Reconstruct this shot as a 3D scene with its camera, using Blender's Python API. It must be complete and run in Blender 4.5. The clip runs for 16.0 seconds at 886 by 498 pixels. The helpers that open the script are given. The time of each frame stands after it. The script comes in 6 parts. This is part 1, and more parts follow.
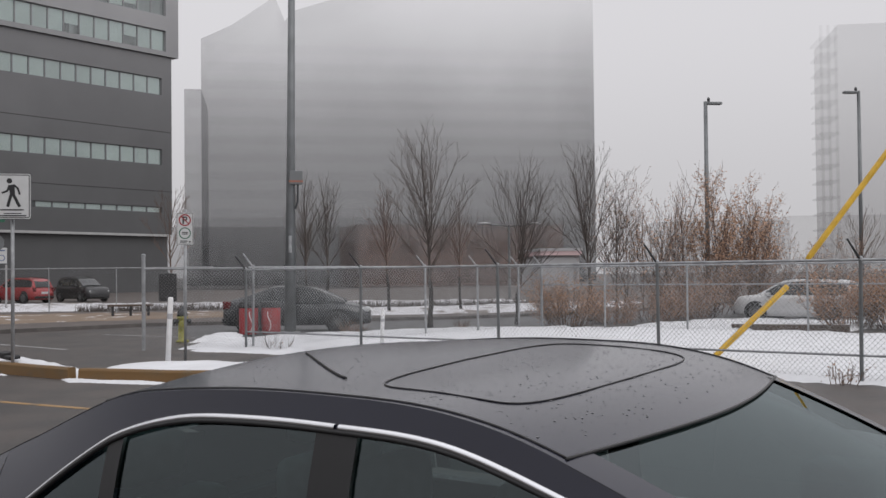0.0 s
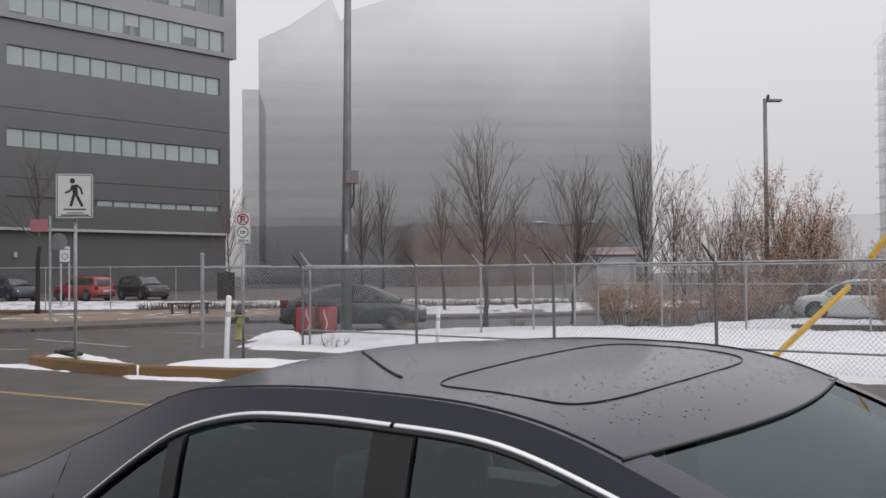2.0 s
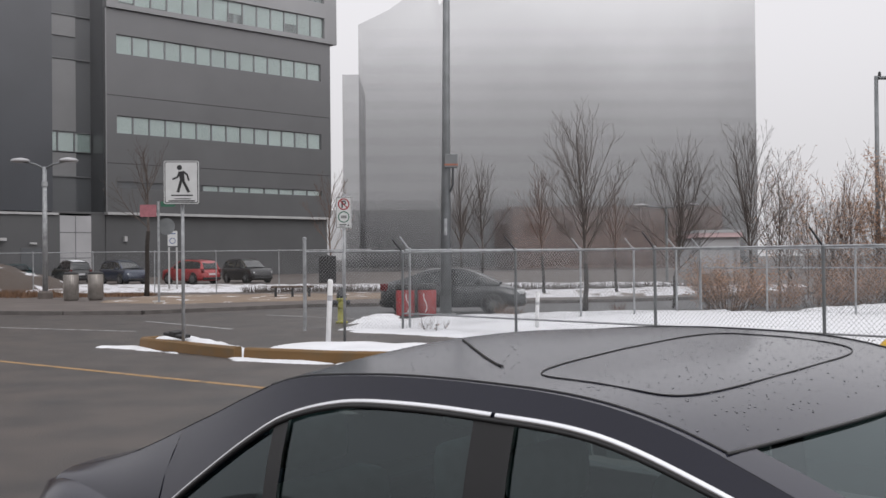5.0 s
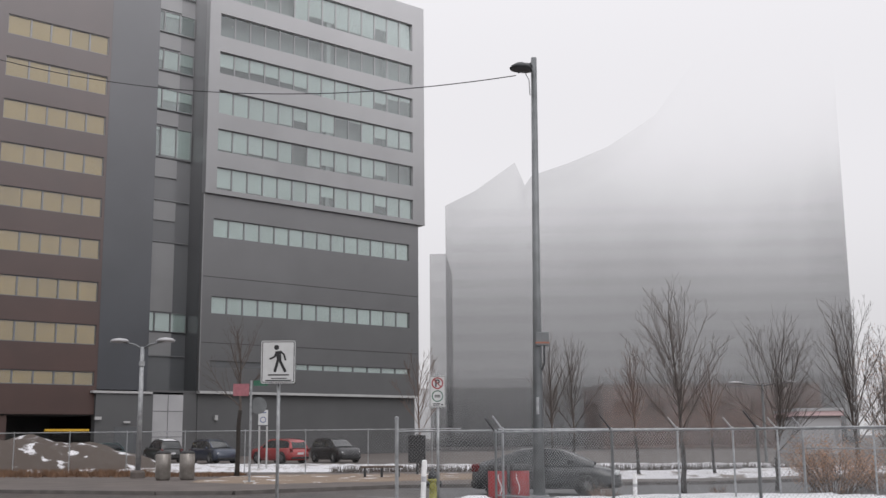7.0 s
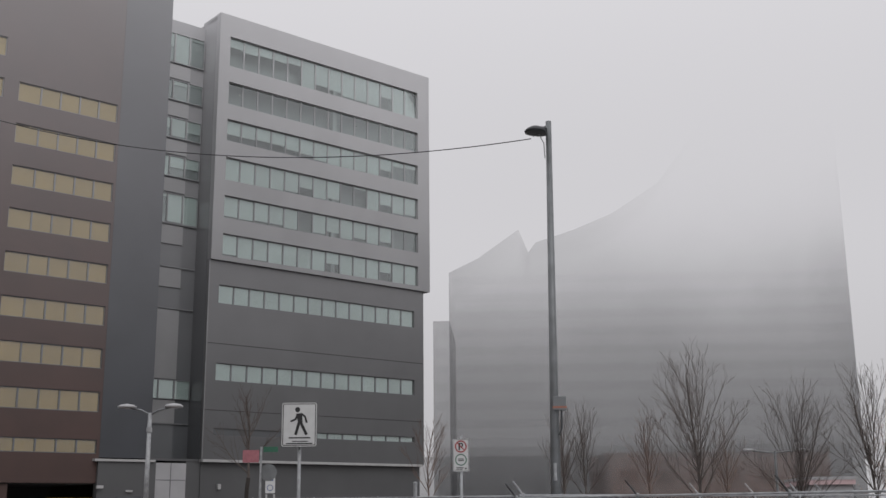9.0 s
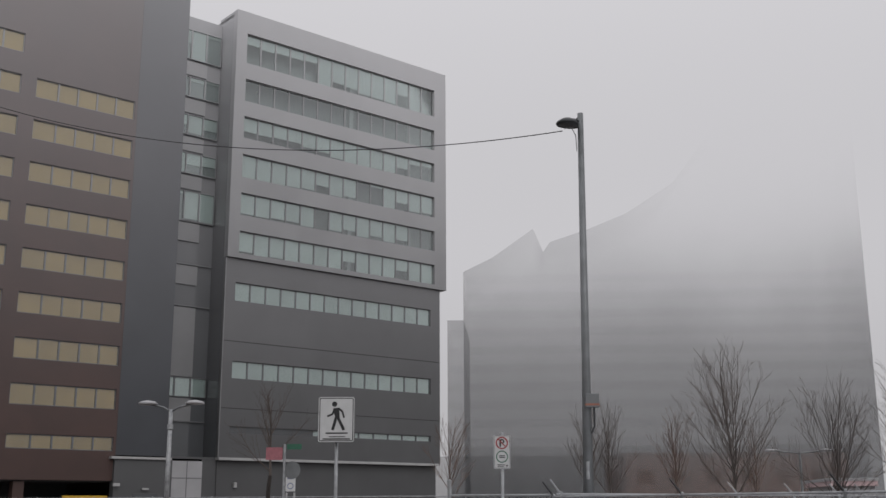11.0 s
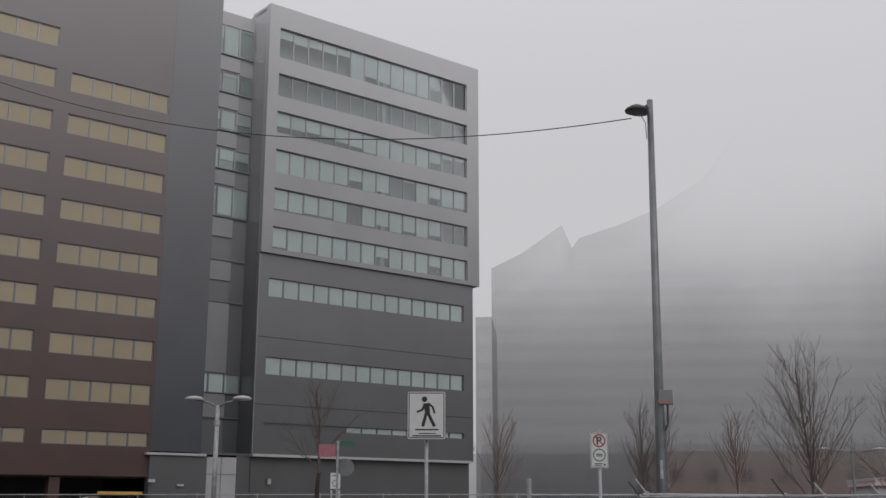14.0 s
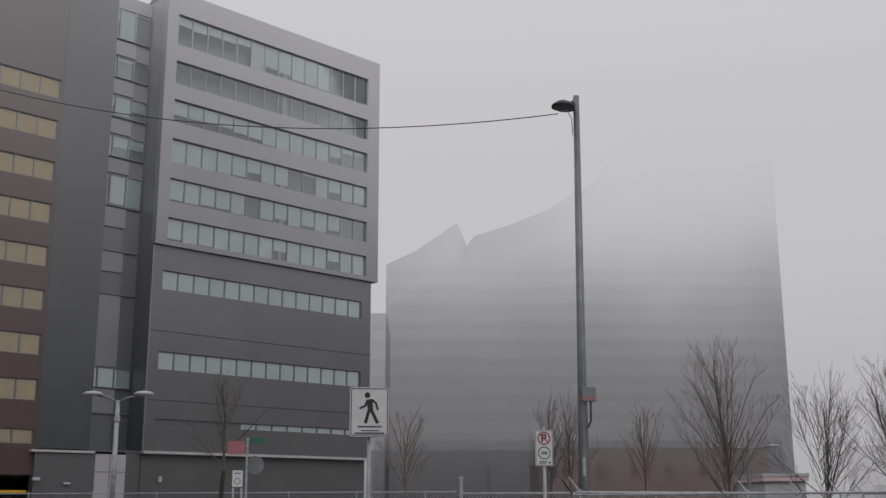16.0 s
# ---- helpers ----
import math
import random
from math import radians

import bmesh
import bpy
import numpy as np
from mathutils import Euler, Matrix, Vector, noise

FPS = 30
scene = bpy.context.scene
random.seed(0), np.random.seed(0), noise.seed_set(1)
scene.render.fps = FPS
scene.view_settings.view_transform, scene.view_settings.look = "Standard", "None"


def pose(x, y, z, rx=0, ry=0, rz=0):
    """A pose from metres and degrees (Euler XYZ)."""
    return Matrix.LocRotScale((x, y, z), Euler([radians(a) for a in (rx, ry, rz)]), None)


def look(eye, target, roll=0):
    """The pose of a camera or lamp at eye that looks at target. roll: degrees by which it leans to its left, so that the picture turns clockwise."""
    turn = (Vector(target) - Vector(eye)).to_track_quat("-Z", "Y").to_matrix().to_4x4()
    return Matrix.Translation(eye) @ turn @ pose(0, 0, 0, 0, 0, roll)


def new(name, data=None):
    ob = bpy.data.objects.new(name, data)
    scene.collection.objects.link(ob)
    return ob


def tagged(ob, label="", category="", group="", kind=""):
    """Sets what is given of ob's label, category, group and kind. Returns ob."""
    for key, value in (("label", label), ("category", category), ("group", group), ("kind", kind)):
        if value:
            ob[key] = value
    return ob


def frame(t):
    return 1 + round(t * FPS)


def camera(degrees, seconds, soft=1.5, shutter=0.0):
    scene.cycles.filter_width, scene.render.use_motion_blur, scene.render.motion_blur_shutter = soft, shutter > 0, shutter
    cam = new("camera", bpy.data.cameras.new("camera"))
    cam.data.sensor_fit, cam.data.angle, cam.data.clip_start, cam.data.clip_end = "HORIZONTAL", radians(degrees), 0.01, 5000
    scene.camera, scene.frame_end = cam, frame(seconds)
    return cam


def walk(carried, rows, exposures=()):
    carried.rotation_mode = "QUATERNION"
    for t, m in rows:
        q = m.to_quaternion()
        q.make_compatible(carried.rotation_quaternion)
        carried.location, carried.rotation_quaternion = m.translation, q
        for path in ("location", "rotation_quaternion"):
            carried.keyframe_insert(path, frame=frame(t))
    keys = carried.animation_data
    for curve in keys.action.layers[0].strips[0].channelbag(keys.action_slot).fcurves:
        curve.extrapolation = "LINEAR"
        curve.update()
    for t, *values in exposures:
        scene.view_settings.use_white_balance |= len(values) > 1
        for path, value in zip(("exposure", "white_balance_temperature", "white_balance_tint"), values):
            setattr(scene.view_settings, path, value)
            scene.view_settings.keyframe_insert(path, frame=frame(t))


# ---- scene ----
cam = camera(44.0, 16.0)
PATH = [
    (0, (-0.279, 0.928, 1.71), (0.046, 2.901, 1.756), -0.6),
    (0.5, (-0.28, 0.924, 1.711), (0.002, 2.904, 1.758), -0.6),
    (1, (-0.278, 0.925, 1.711), (-0.036, 2.909, 1.757), -0.5),
    (1.5, (-0.28, 0.925, 1.712), (-0.047, 2.91, 1.759), -0.5),
    (2, (-0.281, 0.923, 1.712), (-0.056, 2.91, 1.757), -0.5),
    (2.5, (-0.282, 0.919, 1.712), (-0.063, 2.906, 1.758), -0.5),
    (3, (-0.274, 0.926, 1.713), (-0.059, 2.914, 1.756), -0.6),
    (5.5, (-0.293, 0.922, 1.73), (-0.327, 2.922, 1.744), -0.3),
    (6, (-0.329, 0.946, 1.733), (-0.428, 2.943, 1.79), -0.2),
    (6.5, (-0.381, 0.928, 1.753), (-0.488, 2.918, 1.923), -0.3),
    (7, (-0.426, 0.885, 1.747), (-0.534, 2.853, 2.086), -0.5),
    (7.5, (-0.529, 0.819, 1.692), (-0.634, 2.762, 2.152), -0.5),
    (8, (-0.612, 0.94, 1.66), (-0.719, 2.883, 2.119), -0.5),
    (8.5, (-0.736, 1.013, 1.654), (-0.844, 2.957, 2.114), -0.5),
    (11, (-1.437, 1.7, 1.62), (-1.567, 3.642, 2.08), -0.2),
    (11.5, (-1.651, 1.827, 1.629), (-1.796, 3.769, 2.087), -0.1),
    (12, (-1.823, 1.937, 1.638), (-1.973, 3.878, 2.096), -0.1),
    (12.5, (-2.026, 2.141, 1.649), (-2.179, 4.082, 2.104), -0.0),
    (13, (-2.275, 2.233, 1.665), (-2.44, 4.173, 2.12), -0.0),
    (13.5, (-2.516, 2.38, 1.657), (-2.709, 4.317, 2.113), 0.0),
    (14, (-2.774, 2.626, 1.683), (-2.944, 4.566, 2.138), 0.1),
    (14.5, (-3.013, 2.72, 1.659), (-3.111, 4.666, 2.11), 0.1),
    (15, (-3.264, 2.91, 1.707), (-3.341, 4.855, 2.163), -0.1),
    (15.5, (-3.513, 3.086, 1.713), (-3.581, 5.032, 2.168), -0.1),
    (16, (-3.756, 3.217, 1.735), (-3.727, 5.166, 2.184), -0.2),
]
walk(cam, [(t, look(e, g, r)) for t, e, g, r in PATH],
     exposures=[(0, 0.2, 6500, 12.3), (1, 0.26, 6500, 12.3), (3, 0.34, 6500, 12.3), (5.3, 0.5, 6500, 12.3), (6.2, 0.54, 6500, 12.3), (6.7, 0.52, 6500, 12.3), (7.3, 0.36, 6500, 12.3), (8, 0.1, 6500, 12.3), (8.7, 0.05, 6500, 12.3), (11, -0.08, 6500, 12.3), (14, -0.08, 6500, 12.3), (16, -0.16, 6500, 12.3)])

# ---- light: thick winter overcast ----
SUN_EL, SUN_AZ = 38.0, 150.0
world = bpy.data.worlds.new("overcast")
scene.world = world
world.use_nodes = True
wt = world.node_tree
wt.nodes.clear()
w_out = wt.nodes.new("ShaderNodeOutputWorld")
w_bg = wt.nodes.new("ShaderNodeBackground")
w_sky = wt.nodes.new("ShaderNodeTexSky")
w_sky.sky_type = "NISHITA"
w_sky.sun_disc = False
w_sky.sun_elevation, w_sky.sun_rotation = radians(SUN_EL), radians(SUN_AZ)
w_sky.dust_density = 8.0
w_grey = wt.nodes.new("ShaderNodeHueSaturation")
w_grey.inputs["Saturation"].default_value = 0.05
w_cloud = wt.nodes.new("ShaderNodeTexCoord")
w_sep = wt.nodes.new("ShaderNodeSeparateXYZ")
w_ramp = wt.nodes.new("ShaderNodeValToRGB")
w_ramp.color_ramp.interpolation = "EASE"
w_ramp.color_ramp.elements[0].position, w_ramp.color_ramp.elements[0].color = 0.0, (5.0, 5.0, 5.1, 1)
w_ramp.color_ramp.elements[1].position, w_ramp.color_ramp.elements[1].color = 1.0, (10.4, 10.4, 10.7, 1)
mid = w_ramp.color_ramp.elements.new(0.25)
mid.color = (6.2, 6.2, 6.36, 1)
w_mix = wt.nodes.new("ShaderNodeMix")
w_mix.data_type = "RGBA"
w_mix.inputs["Factor"].default_value = 0.94
wt.links.new(w_cloud.outputs["Generated"], w_sep.inputs[0])
wt.links.new(w_sep.outputs["Z"], w_ramp.inputs[0])
wt.links.new(w_sky.outputs[0], w_grey.inputs["Color"])
wt.links.new(w_grey.outputs[0], w_mix.inputs["A"])
wt.links.new(w_ramp.outputs[0], w_mix.inputs["B"])
wt.links.new(w_mix.outputs["Result"], w_bg.inputs["Color"])
w_bg.inputs["Strength"].default_value = 0.1
wt.links.new(w_bg.outputs[0], w_out.inputs["Surface"])
sun = new("sun", bpy.data.lights.new("sun", "SUN"))
sun.data.energy, sun.data.angle, sun.data.color = 0.5, radians(40), (1.0, 0.98, 0.95)
sun.matrix_basis = Euler((radians(90 - SUN_EL), 0, radians(180 - SUN_AZ))).to_matrix().to_4x4()


# ---- materials ----
def mat(name, col, rough=0.6, metal=0.0, var=0.18, scale=3.0, bump=0.0, bscale=40.0, col2=None, spec=0.5, coat=0.0,
        haze=None, detail=6.0, lo=0.35, hi=0.65, island=0.0):
    """A surface with two scales of variation; col2: patches of a second colour; haze: (base, at 50 m) share of painted
    fog.
    """
    m = bpy.data.materials.new(name)
    m.use_nodes = True
    nt = m.node_tree
    b = nt.nodes["Principled BSDF"]
    out = nt.nodes["Material Output"]
    geo = nt.nodes.new("ShaderNodeTexCoord")
    n1 = nt.nodes.new("ShaderNodeTexNoise")
    n1.inputs["Scale"].default_value, n1.inputs["Detail"].default_value = scale, detail
    nt.links.new(geo.outputs["Object"], n1.inputs["Vector"])
    ramp = nt.nodes.new("ShaderNodeValToRGB")
    c2 = col2 or tuple(c * (1 - var) for c in col)
    c1 = col if col2 else tuple(min(1, c * (1 + var)) for c in col)
    ramp.color_ramp.elements[0].position, ramp.color_ramp.elements[0].color = lo, (*c2, 1)
    ramp.color_ramp.elements[1].position, ramp.color_ramp.elements[1].color = hi, (*c1, 1)
    nt.links.new(n1.outputs["Fac"], ramp.inputs[0])
    n2 = nt.nodes.new("ShaderNodeTexNoise")
    n2.inputs["Scale"].default_value, n2.inputs["Detail"].default_value = bscale, 4.0
    nt.links.new(geo.outputs["Object"], n2.inputs["Vector"])
    grain = nt.nodes.new("ShaderNodeMapRange")
    grain.inputs["To Min"].default_value, grain.inputs["To Max"].default_value = 1 - var * 0.5, 1 + var * 0.5
    nt.links.new(n2.outputs["Fac"], grain.inputs["Value"])
    mul = nt.nodes.new("ShaderNodeVectorMath")
    mul.operation = "SCALE"
    nt.links.new(ramp.outputs[0], mul.inputs[0])
    nt.links.new(grain.outputs[0], mul.inputs["Scale"])
    last = mul.outputs[0]
    if island:
        info = nt.nodes.new("ShaderNodeObjectInfo")
        rng = nt.nodes.new("ShaderNodeMapRange")
        rng.inputs["To Min"].default_value, rng.inputs["To Max"].default_value = 1 - island, 1 + island
        nt.links.new(info.outputs["Random"], rng.inputs["Value"])
        mul2 = nt.nodes.new("ShaderNodeVectorMath")
        mul2.operation = "SCALE"
        nt.links.new(last, mul2.inputs[0])
        nt.links.new(rng.outputs[0], mul2.inputs["Scale"])
        last = mul2.outputs[0]
    nt.links.new(last, b.inputs["Base Color"])
    b.inputs["Roughness"].default_value, b.inputs["Metallic"].default_value = rough, metal
    b.inputs["Specular IOR Level"].default_value, b.inputs["Coat Weight"].default_value = spec, coat
    b.inputs["Coat Roughness"].default_value = 0.16
    if bump:
        bp = nt.nodes.new("ShaderNodeBump")
        bp.inputs["Strength"].default_value, bp.inputs["Distance"].default_value = bump, 0.02
        nt.links.new(n2.outputs["Fac"], bp.inputs["Height"])
        nt.links.new(bp.outputs[0], b.inputs["Normal"])
    # imitates fog: a pale diffuse is mixed over the surface, more with height
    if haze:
        fog_paint = nt.nodes.new("ShaderNodeBsdfDiffuse")
        fog_paint.inputs["Color"].default_value = (0.9, 0.9, 0.92, 1)
        up = nt.nodes.new("ShaderNodeVectorMath")      # tilted to the sky so that the painted fog comes out paler
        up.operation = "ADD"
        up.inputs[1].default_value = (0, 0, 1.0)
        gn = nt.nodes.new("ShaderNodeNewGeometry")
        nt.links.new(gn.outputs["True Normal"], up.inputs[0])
        nt.links.new(up.outputs[0], fog_paint.inputs["Normal"])
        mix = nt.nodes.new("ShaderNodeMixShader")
        nt.links.new(fog_share(nt, *haze), mix.inputs[0])
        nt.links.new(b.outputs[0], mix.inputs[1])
        nt.links.new(fog_paint.outputs[0], mix.inputs[2])
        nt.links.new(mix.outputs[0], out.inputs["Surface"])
    return m


def fog_share(nt, base, at50, power=1.6):
    """Share of painted fog by height above the ground: it grows thicker towards the top of the towers."""
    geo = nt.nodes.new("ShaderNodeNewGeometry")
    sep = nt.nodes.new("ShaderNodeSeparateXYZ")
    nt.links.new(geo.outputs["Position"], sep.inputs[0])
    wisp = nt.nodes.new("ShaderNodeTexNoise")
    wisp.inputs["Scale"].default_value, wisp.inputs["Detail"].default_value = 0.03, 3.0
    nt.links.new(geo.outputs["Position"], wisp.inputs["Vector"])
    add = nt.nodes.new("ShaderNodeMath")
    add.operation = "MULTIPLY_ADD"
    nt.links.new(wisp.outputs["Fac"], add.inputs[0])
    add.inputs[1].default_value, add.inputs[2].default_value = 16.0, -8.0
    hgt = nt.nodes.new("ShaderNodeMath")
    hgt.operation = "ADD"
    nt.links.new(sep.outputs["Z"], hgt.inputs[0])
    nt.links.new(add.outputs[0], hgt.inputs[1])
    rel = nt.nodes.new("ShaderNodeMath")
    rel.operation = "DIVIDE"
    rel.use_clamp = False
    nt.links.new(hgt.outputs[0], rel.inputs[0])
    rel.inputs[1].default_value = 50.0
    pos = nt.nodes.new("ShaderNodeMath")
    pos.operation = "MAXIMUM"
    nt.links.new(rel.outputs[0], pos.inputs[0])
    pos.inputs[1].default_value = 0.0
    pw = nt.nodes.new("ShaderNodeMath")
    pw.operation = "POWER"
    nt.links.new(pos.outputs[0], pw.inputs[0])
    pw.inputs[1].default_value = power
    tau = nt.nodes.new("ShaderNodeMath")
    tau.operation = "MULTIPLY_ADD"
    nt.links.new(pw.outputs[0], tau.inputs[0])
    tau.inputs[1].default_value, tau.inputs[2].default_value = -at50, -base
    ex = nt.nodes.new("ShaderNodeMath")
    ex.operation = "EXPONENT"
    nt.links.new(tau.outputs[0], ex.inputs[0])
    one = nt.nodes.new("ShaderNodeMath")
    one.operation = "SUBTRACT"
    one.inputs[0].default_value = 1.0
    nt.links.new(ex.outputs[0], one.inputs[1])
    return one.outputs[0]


def fade_as_fog(m, base, at50, power=1.6):
    """Mixes a far surface with transparency, more with height, to imitate fog."""
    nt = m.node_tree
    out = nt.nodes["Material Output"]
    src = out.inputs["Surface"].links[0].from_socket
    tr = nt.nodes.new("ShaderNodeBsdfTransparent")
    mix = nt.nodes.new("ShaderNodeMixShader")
    nt.links.new(fog_share(nt, base, at50, power), mix.inputs[0])
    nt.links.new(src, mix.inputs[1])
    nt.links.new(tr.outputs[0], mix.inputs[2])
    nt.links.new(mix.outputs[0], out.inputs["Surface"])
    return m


def glass(name, tint, clear=0.75, rough=0.03, mirror=(1, 1, 1)):
    """A window pane: part clear, part mirror."""
    m = bpy.data.materials.new(name)
    m.use_nodes = True
    nt = m.node_tree
    nt.nodes.clear()
    out = nt.nodes.new("ShaderNodeOutputMaterial")
    tr = nt.nodes.new("ShaderNodeBsdfTransparent")
    tr.inputs["Color"].default_value = (*tint, 1)
    gl = nt.nodes.new("ShaderNodeBsdfGlossy")
    gl.inputs["Roughness"].default_value = rough
    gl.inputs["Color"].default_value = (*mirror, 1)
    fr = nt.nodes.new("ShaderNodeFresnel")
    fr.inputs["IOR"].default_value = 1.45
    mx = nt.nodes.new("ShaderNodeMath")
    mx.operation = "MULTIPLY_ADD"
    mx.inputs[1].default_value, mx.inputs[2].default_value = 0.9, (1 - clear) * 0.3
    mix = nt.nodes.new("ShaderNodeMixShader")
    nt.links.new(fr.outputs[0], mx.inputs[0])
    nt.links.new(mx.outputs[0], mix.inputs[0])
    nt.links.new(tr.outputs[0], mix.inputs[1])
    nt.links.new(gl.outputs[0], mix.inputs[2])
    nt.links.new(mix.outputs[0], out.inputs["Surface"])
    return m


